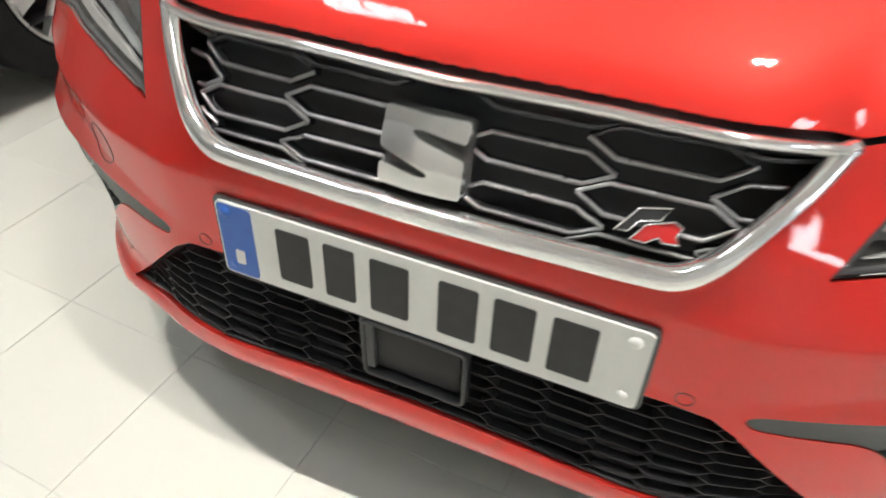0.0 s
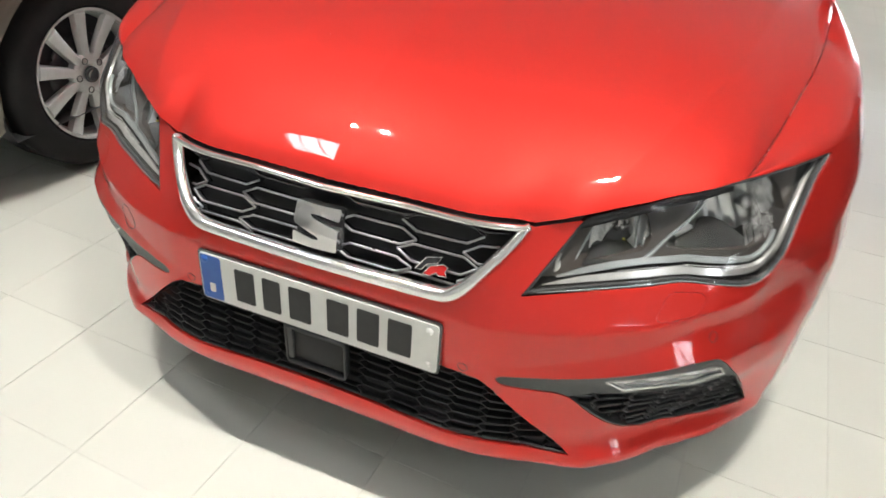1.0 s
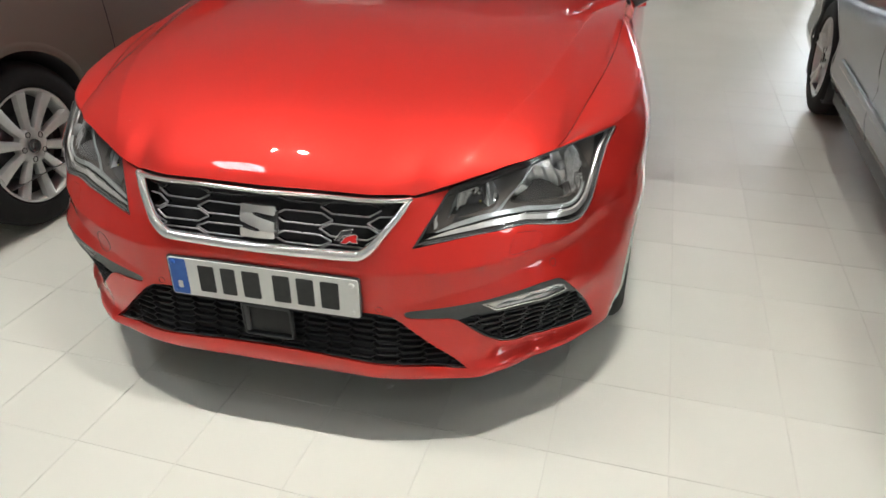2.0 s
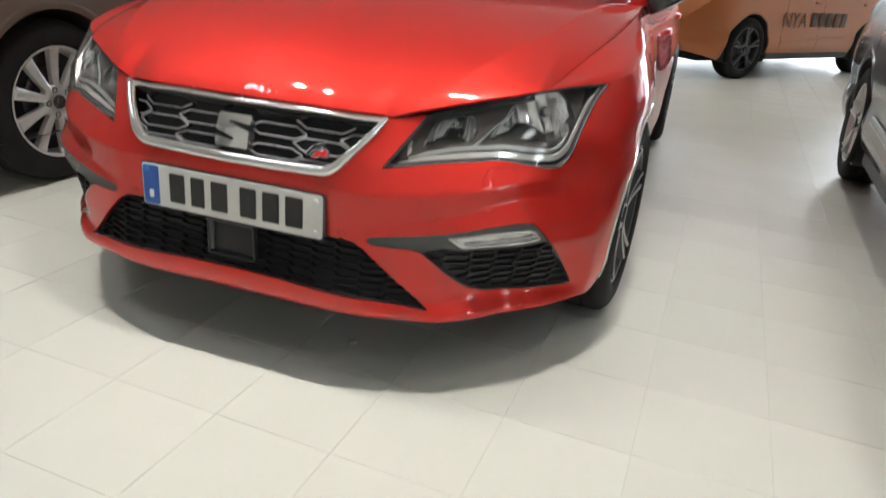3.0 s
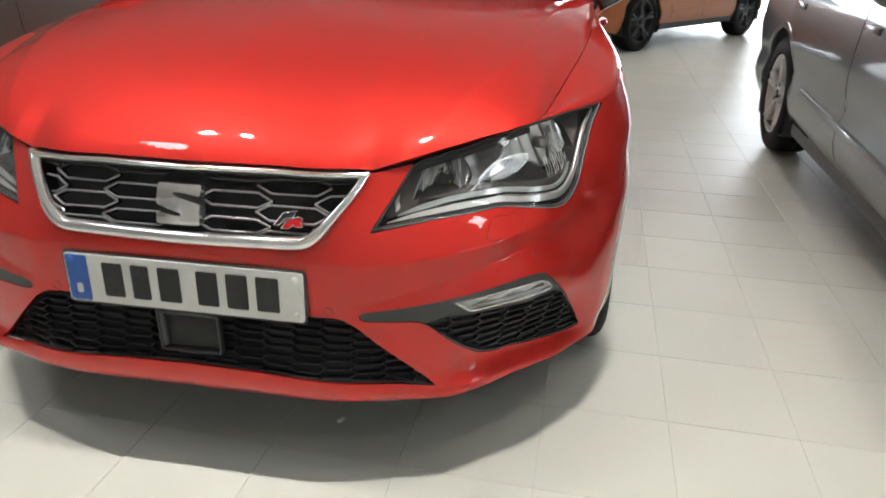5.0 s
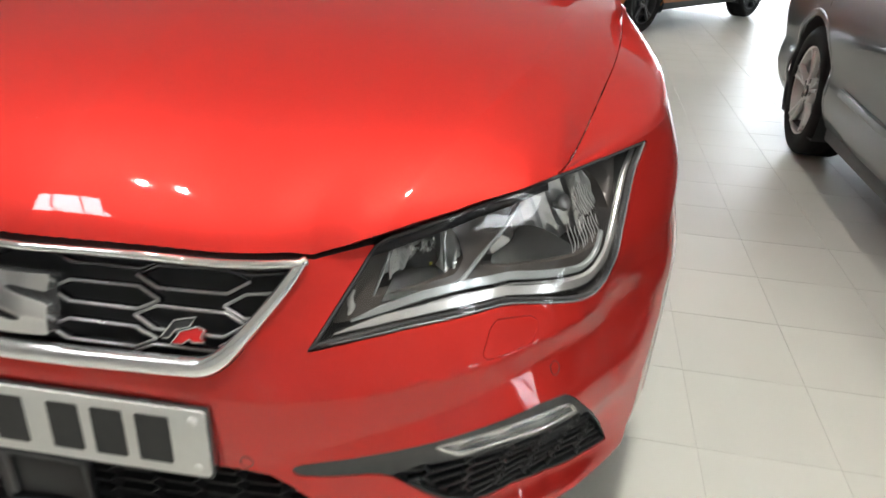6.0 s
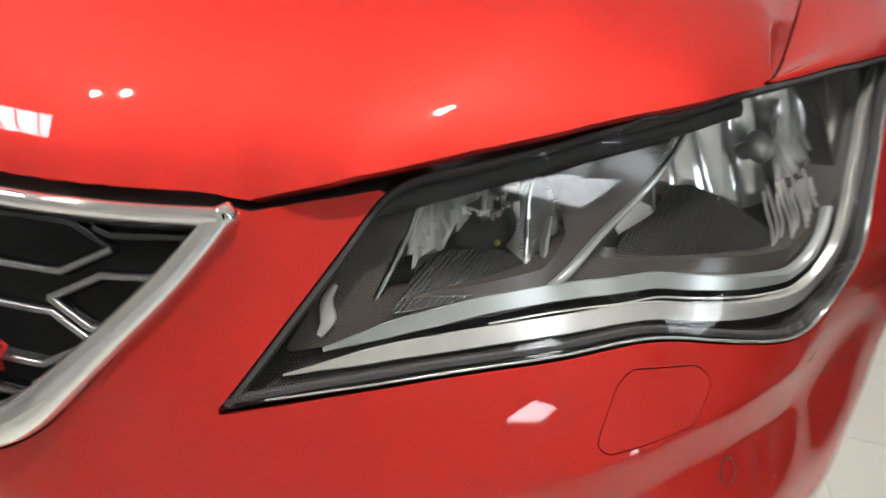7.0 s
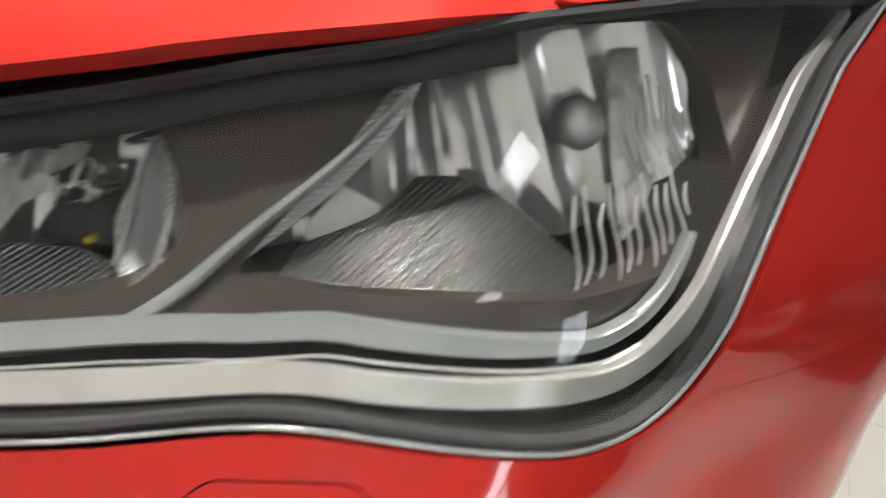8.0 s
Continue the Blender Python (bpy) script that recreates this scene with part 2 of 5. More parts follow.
def lathe(profile, n=48, axis="x", closed=False):
    """Turns a profile of (way along the axis, radius) round that axis."""
    verts, faces = [], []
    m = len(profile)
    for i in range(n):
        a = 2 * math.pi * i / n
        for h, r in profile:
            p, q = r * math.cos(a), r * math.sin(a)
            verts.append((h, p, q) if axis == "x" else (p, h, q) if axis == "y" else (p, q, h))
    for i in range(n):
        for j in range(m if closed else m - 1):
            k = (j + 1) % m
            faces.append((i * m + j, ((i + 1) % n) * m + j, ((i + 1) % n) * m + k, i * m + k))
    return verts, faces


def hermite(xs, ys, x):
    """Smooth interpolation without overshoot; ys may have several columns."""
    xs, ys = np.asarray(xs, float), np.asarray(ys, float)
    x = np.clip(np.asarray(x, float), xs[0], xs[-1])
    h = np.diff(xs)
    d = np.diff(ys, axis=0) / (h if ys.ndim == 1 else h[:, None])
    m = np.empty_like(ys)
    m[0], m[-1] = d[0], d[-1]
    a, b = d[:-1], d[1:]
    same = a * b > 0
    m[1:-1] = np.where(same, 2 * a * b / np.where(same, a + b, 1), 0)
    i = np.clip(np.searchsorted(xs, x, side="right") - 1, 0, len(xs) - 2)
    hh = xs[i + 1] - xs[i]
    s = (x - xs[i]) / hh
    if ys.ndim > 1:
        s, hh = s[..., None], hh[..., None]
    return ((1 + 2 * s) * (1 - s) ** 2 * ys[i] + s * (1 - s) ** 2 * hh * m[i]
            + s * s * (3 - 2 * s) * ys[i + 1] + s * s * (s - 1) * hh * m[i + 1])


def inside(poly, pts):
    """Which of the points lie inside the polygon."""
    poly, pts = np.asarray(poly, float), np.asarray(pts, float)
    x, y = pts[:, 0], pts[:, 1]
    hit = np.zeros(len(pts), bool)
    for (x0, y0), (x1, y1) in zip(poly, np.roll(poly, -1, axis=0)):
        if y0 != y1:
            cross = (y0 > y) != (y1 > y)
            hit ^= cross & (x < (x1 - x0) * (y - y0) / (y1 - y0) + x0)
    return hit


def resample(poly, step, closed=True):
    poly = np.asarray(poly, float)
    ends = np.roll(poly, -1, axis=0) if closed else poly[1:]
    out = []
    for a, b in zip(poly, ends):
        n = max(1, int(math.ceil(np.hypot(*(b - a)) / step)))
        out += [a + (b - a) * k / n for k in range(n)]
    if not closed:
        out.append(poly[-1])
    return np.array(out)


def rounded(poly, r, n=4):
    """The polygon with its corners rounded by about r."""
    poly = [np.asarray(p, float) for p in poly]
    out = []
    for i, p in enumerate(poly):
        a, b = poly[i - 1], poly[(i + 1) % len(poly)]
        la, lb = np.hypot(*(a - p)), np.hypot(*(b - p))
        p0, p1 = p + (a - p) * min(r, la * 0.45) / la, p + (b - p) * min(r, lb * 0.45) / lb
        for k in range(n + 1):
            s = k / n
            out.append((1 - s) ** 2 * p0 + 2 * s * (1 - s) * p + s * s * p1)
    return np.array(out)


def shrink(poly, d):
    """The polygon with its outline moved inward by d (outward: minus)."""
    poly = np.asarray(poly, float)
    area = np.sum(poly[:, 0] * np.roll(poly[:, 1], -1) - np.roll(poly[:, 0], -1) * poly[:, 1])
    s = 1 if area > 0 else -1
    e = np.roll(poly, -1, axis=0) - poly
    n = np.stack([-e[:, 1], e[:, 0]], 1) * s
    n /= np.maximum(np.linalg.norm(n, axis=1), 1e-9)[:, None]
    m = n + np.roll(n, 1, axis=0)
    m /= np.maximum(np.linalg.norm(m, axis=1), 1e-9)[:, None]
    k = np.clip(np.sum(m * n, axis=1), 0.35, 1)
    return poly + m * (d / k)[:, None]


def sheet(outline, holes, step, step2=None, lines=()):
    """A flat net over the outline with the holes left out: points and triangles. Edges run along the lines."""
    step2 = step2 or step
    loops = [resample(outline, step)] + [resample(h, step) for h in holes]
    pts, edges = [], []
    for lp in loops:
        k = len(pts)
        pts += [tuple(p) for p in lp]
        edges += [(k + i, k + (i + 1) % len(lp)) for i in range(len(lp))]
    for ln in lines:
        q = resample(ln, step, False)
        ok = inside(outline, q)
        for h in holes:
            ok &= ~inside(shrink(h, -.002), q)
        k = len(pts)
        pts += [tuple(p) for p in q]
        edges += [(k + i, k + i + 1) for i in range(len(q) - 1) if ok[i] and ok[i + 1]]
        for i in np.nonzero(~ok)[0][::-1]:
            pts.pop(k + i)
            edges = [(a - (a > k + i), b - (b > k + i)) for a, b in edges]
    rim = np.array(pts)
    lo, hi = rim.min(axis=0), rim.max(axis=0)
    gx, gy = np.meshgrid(np.arange(lo[0] + step / 2, hi[0], step), np.arange(lo[1] + step2 / 2, hi[1], step2))
    g = np.stack([gx.ravel(), gy.ravel()], 1)
    keep = inside(outline, g)
    for h in holes:
        keep &= ~inside(h, g)
    g = g[keep]
    if len(g):
        near = np.full(len(g), 9e9)
        for k in range(0, len(rim), 200):
            near = np.minimum(near, np.min(np.sum((g[:, None, :] - rim[None, k:k + 200, :]) ** 2, axis=2), axis=1))
        g = g[near > (0.45 * min(step, step2)) ** 2]
    pts += [tuple(p) for p in g]
    vs, _, fs, _, _, _ = delaunay_2d_cdt([Vector(p) for p in pts], edges, [], 0, 1e-6)
    vs = np.array([tuple(v) for v in vs])
    fs = [list(f) for f in fs]
    c = np.array([vs[f].mean(axis=0) for f in fs])
    ok = inside(outline, c)
    for h in holes:
        ok &= ~inside(h, c)
    return vs, [f for f, k in zip(fs, ok) if k]


def oriented(verts, faces, toward):
    """Turns the faces so that they look along toward, a direction or one for each vertex."""
    verts = np.asarray(verts)
    out = []
    for f in faces:
        a, b, c = verts[f[0]], verts[f[1]], verts[f[2]]
        n = np.cross(b - a, c - a)
        t = toward if np.ndim(toward) == 1 else toward[f[0]]
        out.append(f if np.dot(n, t) >= 0 else f[::-1])
    return out


def flip_x(verts):
    v = np.array(verts, float)
    v[:, 0] *= -1
    return v


def both(verts, faces):
    """The half and its mirror image, as one list; points on the middle line are shared."""
    verts = np.asarray(verts, float)
    n = len(verts)
    mid = np.abs(verts[:, 0]) < 1e-5
    index, add = np.arange(n), []
    for i in range(n):
        if not mid[i]:
            index[i] = n + len(add)
            add.append(verts[i] * (-1, 1, 1))
    return np.vstack([verts, np.array(add)]), list(faces) + [[int(index[i]) for i in f][::-1] for f in faces]


def ribbon(path3, normals, half, thick, closed=False):
    """A strip of box section along a path: half-width across, thickness along the normals. Each may vary along the path."""
    p, nrm = np.asarray(path3, float), np.asarray(normals, float)
    half = np.broadcast_to(np.asarray(half, float), (len(p),))
    tan = np.gradient(p, axis=0) if not closed else (np.roll(p, -1, axis=0) - np.roll(p, 1, axis=0))
    tan /= np.maximum(np.linalg.norm(tan, axis=1), 1e-9)[:, None]
    side = np.cross(tan, nrm)
    side /= np.maximum(np.linalg.norm(side, axis=1), 1e-9)[:, None]
    up = np.cross(side, tan)
    shape = [(-1, -.5), (-.8, .3), (-.45, .5), (.45, .5), (.8, .3), (1, -.5)]
    verts, faces, m = [], [], len(shape)
    for i in range(len(p)):
        for a, b in shape:
            verts.append(p[i] + side[i] * half[i] * a + up[i] * thick * b)
    for i in range(len(p) if closed else len(p) - 1):
        j = (i + 1) % len(p)
        for k in range(m):
            faces.append((i * m + k, i * m + (k + 1) % m, j * m + (k + 1) % m, j * m + k))
    if not closed:
        faces += [tuple(range(m))[::-1], tuple((len(p) - 1) * m + k for k in range(m))]
    return verts, faces


def flat_ribbon(path3, normals, half, thick):
    """A flat strip with small bevels along a path."""
    p, nrm = np.asarray(path3, float), np.asarray(normals, float)
    half = np.broadcast_to(np.asarray(half, float), (len(p),))
    tan = np.gradient(p, axis=0)
    tan /= np.maximum(np.linalg.norm(tan, axis=1), 1e-9)[:, None]
    side = np.cross(tan, nrm)
    side /= np.maximum(np.linalg.norm(side, axis=1), 1e-9)[:, None]
    up = np.cross(side, tan)
    verts, faces, m = [], [], 6
    for i in range(len(p)):
        e = min(.0008, half[i] * .3)
        for a, b in ((-half[i], -.5), (-half[i], .35), (-half[i] + e, .5), (half[i] - e, .5), (half[i], .35), (half[i], -.5)):
            verts.append(p[i] + side[i] * a + up[i] * thick * b)
    for i in range(len(p) - 1):
        for k in range(m):
            faces.append((i * m + k, i * m + (k + 1) % m, (i + 1) * m + (k + 1) % m, (i + 1) * m + k))
    faces += [tuple(range(m))[::-1], tuple((len(p) - 1) * m + k for k in range(m))]
    return verts, faces


def merge(*sets):
    verts, faces = [], []
    for v, f in sets:
        k = len(verts)
        verts += [tuple(x) for x in v]
        faces += [tuple(i + k for i in q) for q in f]
    return verts, faces

# ---- the red car: shape of its skin ----
PLAN = np.array([(0, .010), (.15, .010), (.27, .009), (.363, .012), (.45, .035), (.546, .071), (.65, .118), (.745, .185), (.82, .295),
                 (.865, .42), (.893, .6), (.903, .8), (.900, 1.05), (.884, 1.35), (.884, 1.7), (.900, 2.2), (.912, 3.0), (.89, 3.7), (.84, 4.05), (.6, 4.2)])


def smooth_plan(p, n=1600):
    c = np.concatenate([[0], np.cumsum(np.hypot(*np.diff(p, axis=0).T))])
    m = np.gradient(p, c, axis=0)
    t = np.linspace(0, c[-1], n)
    i = np.clip(np.searchsorted(c, t, side="right") - 1, 0, len(c) - 2)
    h = (c[i + 1] - c[i])[:, None]
    s = (t - c[i])[:, None] / h
    d = ((1 + 2 * s) * (1 - s) ** 2 * p[i] + s * (1 - s) ** 2 * h * m[i] + s * s * (3 - 2 * s) * p[i + 1] + s * s * (s - 1) * h * m[i + 1])
    for _ in range(60):
        d[1:-1] = (d[:-2] + 2 * d[1:-1] + d[2:]) / 4
    return d


PLAN_D = smooth_plan(PLAN)
PLAN_U = np.concatenate([[0], np.cumsum(np.hypot(*np.diff(PLAN_D, axis=0).T))])
PLAN_T = np.gradient(PLAN_D, PLAN_U, axis=0)
PLAN_T /= np.linalg.norm(PLAN_T, axis=1)[:, None]


def u_at(y):
    """The way round the plan to the place y along the car's side."""
    return float(np.interp(y, PLAN_D[300:1500, 1], PLAN_U[300:1500]))


# how far the skin lies inside that plan: stations along it, and a row for each height
STATIONS = [0, .26, .38, .47, .63, .72, .80, .92, 1.06, 1.24, 1.5, 2.2, 5.3]
TUCK = {
    .19: [.015, .015, .035, .035, .035, .035, .035, .035, .035, .035, .04, .04, .04],
    .22: [-.018, -.018, -.010, -.009, -.010, -.010, -.012, -.005, .003, .012, .03, .03, .03],
    .245: [-.026, -.026, -.014, -.010, -.010, -.010, -.010, -.003, .003, .008, .02, .02, .02],
    .262: [-.027, -.027, -.010, .0, .001, .001, .001, .004, .003, .007, .018, .018, .018],
    .32: [-.010, -.010, -.004, .0, .0, .0, 0, .0, .002, .004, .01, .012, .012],
    .42: [.0, .0, .0, .0, .0, .0, 0, .0, .0, .0, .003, .008, .008],
    .462: [.001, .001, .003, .005, .006, .006, .005, .003, -.002, -.003, .0, .005, .005],
    .505: [.002, .002, -.001, -.005, -.007, -.007, -.004, .010, -.002, -.006, -.003, .002, .002],
    .56: [-.004, -.006, .008, .013, .010, .012, .014, .014, -.004, -.010, -.006, .0, .0],
    .60: [.014, .016, .036, .041, .036, .031, .025, .012, -.006, -.012, -.012, .0, .0],
    .65: [.031, .042, .067, .074, .075, .058, .042, .014, -.004, -.015, -.018, -.004, .002],
    .70: [.053, .066, .095, .105, .108, .092, .078, .048, .022, -.012, -.020, .000, .006],
    .77: [.12, .12, .14, .15, .158, .150, .138, .100, .060, .014, .000, .010, .016],
    .84: [.20, .20, .20, .20, .22, .21, .195, .150, .100, .052, .030, .028, .034],
    .90: [.28, .28, .28, .28, .29, .28, .26, .215, .155, .110, .085, .070, .065],
    .96: [.36, .36, .36, .36, .37, .35, .31, .25, .21, .19, .16, .13, .11],
}
# heights of the creases across the front, and how far the skin lies inside the plan on them
CREASE = {
    "crease": ([0, .26, .34, .46, .59, .665, .735, .80, .95, 5.3], [.533, .531, .530, .536, .547, .558, .568, .572, .575, .575]),
    "band_foot": ([0, .38, .466, .528, .59, .65, .716, .777, .85, 5.3], [.432, .440, .468, .479, .492, .513, .527, .530, .528, .528]),
    "ledge_foot": ([0, .37, .47, .557, .658, .724, .775, .83, 5.3], [.425, .430, .441, .451, .470, .478, .477, .470, .470]),
    "crease_tuck": ([0, .26, .34, .38, .47, .59, .665, .735, .80, .92, 5.3], [-.006, -.006, -.004, .0, .0, .004, .006, .009, .013, .016, .016]),
    "ledge_tuck": ([0, .40, .47, .56, .66, .72, .80, .92, 5.3], [.0, .0, -.003, -.006, -.008, -.006, .002, .010, .010]),
}
SWEEP_U = ([.50, .60, .66, .72, .80, .86, .92, 1.0, 1.08, 1.2], [0, .006, .012, .020, .023, .023, .022, .016, .006, 0])
SWEEP_Z = ([.40, .46, .52, .56, .62, .70, .78, .82], [0, .35, .82, 1, 1, .45, .03, 0])
LEVELS, TUCKS = np.array(list(TUCK)), np.array(list(TUCK.values()))


def skin(u, z, inward=0.0):
    """Points of the right half of the skin, at the way u round the plan and the height z."""
    u, z, inward = (np.asarray(a, float).ravel() for a in np.broadcast_arrays(u, z, inward))
    rows, h = hermite(STATIONS, TUCKS.T, u), LEVELS
    zi = np.clip(z, h[0], h[-1])
    k = np.clip(np.searchsorted(h, zi, side="right") - 1, 0, len(h) - 2)
    d = np.diff(rows, axis=1) / np.diff(h)
    m = np.concatenate([d[:, :1], (d[:, :-1] + d[:, 1:]) / 2, d[:, -1:]], axis=1)
    n, hh = np.arange(len(u)), h[k + 1] - h[k]
    s = (zi - h[k]) / hh
    tuck = ((1 + 2 * s) * (1 - s) ** 2 * rows[n, k] + s * (1 - s) ** 2 * hh * m[n, k]
            + s * s * (3 - 2 * s) * rows[n, k + 1] + s * s * (s - 1) * hh * m[n, k + 1]) + inward
    # the front between the openings: a crease, an upright band under it, and a ledge over the fog lamp
    z1, z2, zb = (np.interp(u, *CREASE[k]) for k in ("crease", "band_foot", "ledge_foot"))
    t1, tb = np.interp(u, *CREASE["crease_tuck"]), np.interp(u, *CREASE["ledge_tuck"])
    t42, t60 = hermite(STATIONS, TUCKS[LEVELS == .42][0], u), hermite(STATIONS, TUCKS[LEVELS == .60][0], u)
    t2 = t1 + .0035 * np.clip((z1 - z2) / .04, 0, 1)
    front = np.where(z > z1, t1 + (t60 - t1) * (z - z1) / (.60 - z1), np.where(z > z2, t2 + (t1 - t2) * (z - z2) / np.maximum(z1 - z2, 1e-4),
                     np.where(z > zb, tb + (t2 - tb) * (z - zb) / np.maximum(z2 - zb, 1e-4), t42 + (tb - t42) * np.clip((z - .42) / (zb - .42), 0, 1))))
    use = np.where((z > .42) & (z < .60), 1.0, 0.0) * np.clip((1.0 - u) / .16, 0, 1)
    tuck = tuck + (front + inward - tuck) * use
    # the corner round the headlight's outer end is swept back
    tuck = tuck + hermite(*SWEEP_U, u) * hermite(*SWEEP_Z, z)
    # the side stands out towards the wheel arch
    tuck = tuck - .021 * hermite([.90, 1.0, 1.12, 1.30, 1.60], [0, .5, 1, .7, 0], np.clip(u, .90, 1.60)) * hermite([.22, .30, .54, .64], [0, .8, 1, 0], np.clip(z, .22, .64))
    # the lower corner is cut off straight below the fog lamp
    tuck = tuck + np.interp(u, [.515, .55, .63, .72, .80, .92, 1.02], [0, .0015, .024, .050, .053, .026, 0]) * np.interp(z, [.19, .30, .36, .41, .455], [1, 1, .66, .20, 0])
    # the ledge below the fog lamp, folded outwards along a slanted crease
    fold = np.minimum((u - .524) * .527 - (z - .247) * .85, .290 - z)
    tuck = tuck - .19 * np.clip(fold, 0, .045) * np.clip((.94 - u) / .3, 0, 1)
    x, y, tx, ty = (np.interp(u, PLAN_U, a) for a in (PLAN_D[:, 0], PLAN_D[:, 1], PLAN_T[:, 0], PLAN_T[:, 1]))
    return np.stack([np.where(u <= 0, 0, x - ty * tuck), y + tx * tuck, z], -1)


def skin_normal(u, z):
    e = 2e-3
    u, z = np.asarray(u, float), np.asarray(z, float)
    a, b = skin(u + e, z) - skin(np.maximum(u - e, 1e-9), z), skin(u, z + e) - skin(u, z - e)
    n = np.cross(a, b)
    return n / np.linalg.norm(n, axis=1)[:, None]


def laid(u, z, depth):
    """Points at a depth under the skin, measured square to it."""
    return skin(u, z) - skin_normal(u, z) * np.broadcast_to(np.asarray(depth, float), np.shape(u))[..., None]


def panel(outline, holes, step, step2=None, flange=0.012, fn=None, lines=()):
    """A body panel over an outline in (u, z), with a turned-in flange at every edge."""
    fn = fn or laid
    p, faces = sheet(outline, holes, step, step2, lines)
    verts = fn(p[:, 0], p[:, 1], 0.0)
    out = skin_normal(p[:, 0], p[:, 1])
    faces = oriented(verts, faces, out)
    sets = [(verts, faces)]
    for lp in [outline] + list(holes):
        q = resample(lp, step)
        a, b = fn(q[:, 0], q[:, 1], 0.0), fn(q[:, 0], q[:, 1], flange)
        n = len(q)
        if np.all(np.abs(q[:, 0]) > 1e-6):
            sets.append((np.vstack([a, b]), [(i, (i + 1) % n, n + (i + 1) % n, n + i) for i in range(n)]))
        else:
            sets.append((np.vstack([a, b]), [(i, (i + 1) % n, n + (i + 1) % n, n + i) for i in range(n) if abs(q[i, 0]) + abs(q[(i + 1) % n, 0]) > 1e-6]))
    return merge(*sets)


def mirrored_part(name, data, mat, parent, label="", sharp=40):
    """The same part on both sides of the car."""
    v, f = data
    return (link_mesh(name, v, f, mat, parent, label, True, sharp),
            link_mesh(name, flip_x(v), [tuple(q)[::-1] for q in f], mat, parent, label, True, sharp))


# outlines on the skin, as (way round the plan, height)
CUT = np.array([(0, .703), (.17, .703), (.29, .7005), (.36, .6970), (.385, .6945), (.394, .6930), (.403, .6938), (.43, .6970), (.46, .7010), (.50, .7075), (.60, .728), (.70, .747), (.85, .7675)])
# behind the headlight: the seam between bonnet and wing in space, at its way round the plan, and the height where the wing's shoulder begins
SEAM_U = [.85, .912, 1.008, 1.108, 1.22, 1.329, 1.484, 1.637, 1.802, 1.95, 2.1]
SEAM = [(.684, .303, .768), (.6985, .350, .7735), (.716, .42, .789), (.734, .50, .811), (.755, .60, .835), (.774, .70, .855), (.793, .85, .876), (.803, 1.0, .894), (.809, 1.16, .911),
        (.811, 1.31, .926), (.812, 1.46, .938)]
SHOULDER = [.7695, .7775, .7835, .7865, .795, .813, .843, .874, .9035, .918, .93]
HEADLIGHT = [(.392, .5885), (.494, .7055), (.60, .7265), (.70, .7455), (.85, .7665), (.94, .777), (1.03, .780), (1.108, .779), (1.033, .747), (.984, .7115),
             (.945, .683), (.919, .660), (.905, .634), (.893, .610), (.868, .5975), (.830, .5970), (.776, .6050), (.733, .6112), (.697, .6160), (.672, .6172), (.646, .6155), (.611, .6125), (.566, .6092), (.511, .6045)]
GRILLE = [(0, .699), (.17, .700), (.29, .6975), (.398, .693), (.385, .678), (.330, .622), (.290, .572), (.262, .555), (.20, .552), (.10, .549), (0, .548)]
INTAKE = [(0, .409), (.30, .411), (.335, .408), (.362, .392), (.444, .317), (.524, .247), (.43, .258), (.28, .268), (.14, .274), (0, .277)]
FOG = [(.364, .418), (.376, .427), (.469, .4385), (.556, .4505), (.654, .470), (.719, .478), (.767, .476), (.788, .4625), (.829, .422), (.906, .345), (.958, .272), (.921, .2695), (.791, .2755),
       (.664, .2865), (.622, .298), (.575, .331), (.533, .367), (.505, .393), (.480, .4025), (.419, .404), (.374, .406)]
FOG_LAMP = [(.557, .438), (.668, .4545), (.762, .459), (.785, .450), (.806, .426), (.731, .417), (.597, .410)]
WASHER = [(.661, .6035), (.720, .5985), (.7305, .590), (.727, .583), (.709, .5655), (.637, .5595), (.629, .566), (.648, .596)]
AXLE, ARCH = (0.83, 0.322), 0.352


def arch_line(a0, a1, n=24, y=AXLE[0], r=ARCH):
    return [(u_at(y + r * math.cos(radians(a))), AXLE[1] + r * math.sin(radians(a))) for a in np.linspace(a0, a1, n)]


GRILLE_R = np.array(GRILLE[:3] + list(map(tuple, rounded(GRILLE[2:9], .016)))[5:-5] + GRILLE[8:])
INTAKE_R = np.array(INTAKE)
FOG_R, LAMP_R = rounded(FOG, .012), rounded(FOG_LAMP, .008)
HEAD_R = np.vstack([rounded(HEADLIGHT, .004, 5)[:6], rounded(HEADLIGHT, .022, 5)[6:]])
WASHER_R = rounded(WASHER, .006)


def seam(u):
    """The seam between bonnet and wing."""
    return np.stack([hermite(SEAM_U, [q[k] for q in SEAM], u) for k in range(3)], -1)


def hood_edges():
    u = np.concatenate([np.linspace(0, .3, 30), np.linspace(.31, .845, 70)])
    # over the headlight the edge is a lip that stands proud of the lens
    lip = np.interp(u, [.395, .46, .62, .75, .845], [0, 1, 1, .7, 0])
    front = skin(u, hermite(CUT[:, 0], CUT[:, 1], u), -.016 * lip)
    front[:, 2] += .0105 * lip
    return np.vstack([front, seam(np.linspace(.85, 2.1, 120))])


HOOD_EDGE = hood_edges()
HOOD_REAR = 1.03
# the crease beside the middle of the bonnet: way back, and distance from the middle line
HOOD_CREASE = ([.10, .203, .233, .283, .322, .383, .414, .55, 1.1], [.446, .488, .503, .528, .545, .571, .583, .632, .715])


def hood_rear(x):
    """Place along the car and height of the bonnet's rear edge."""
    k = (np.abs(x) / .8) ** 2
    return HOOD_REAR + .45 * k, .967 - .030 * k * k


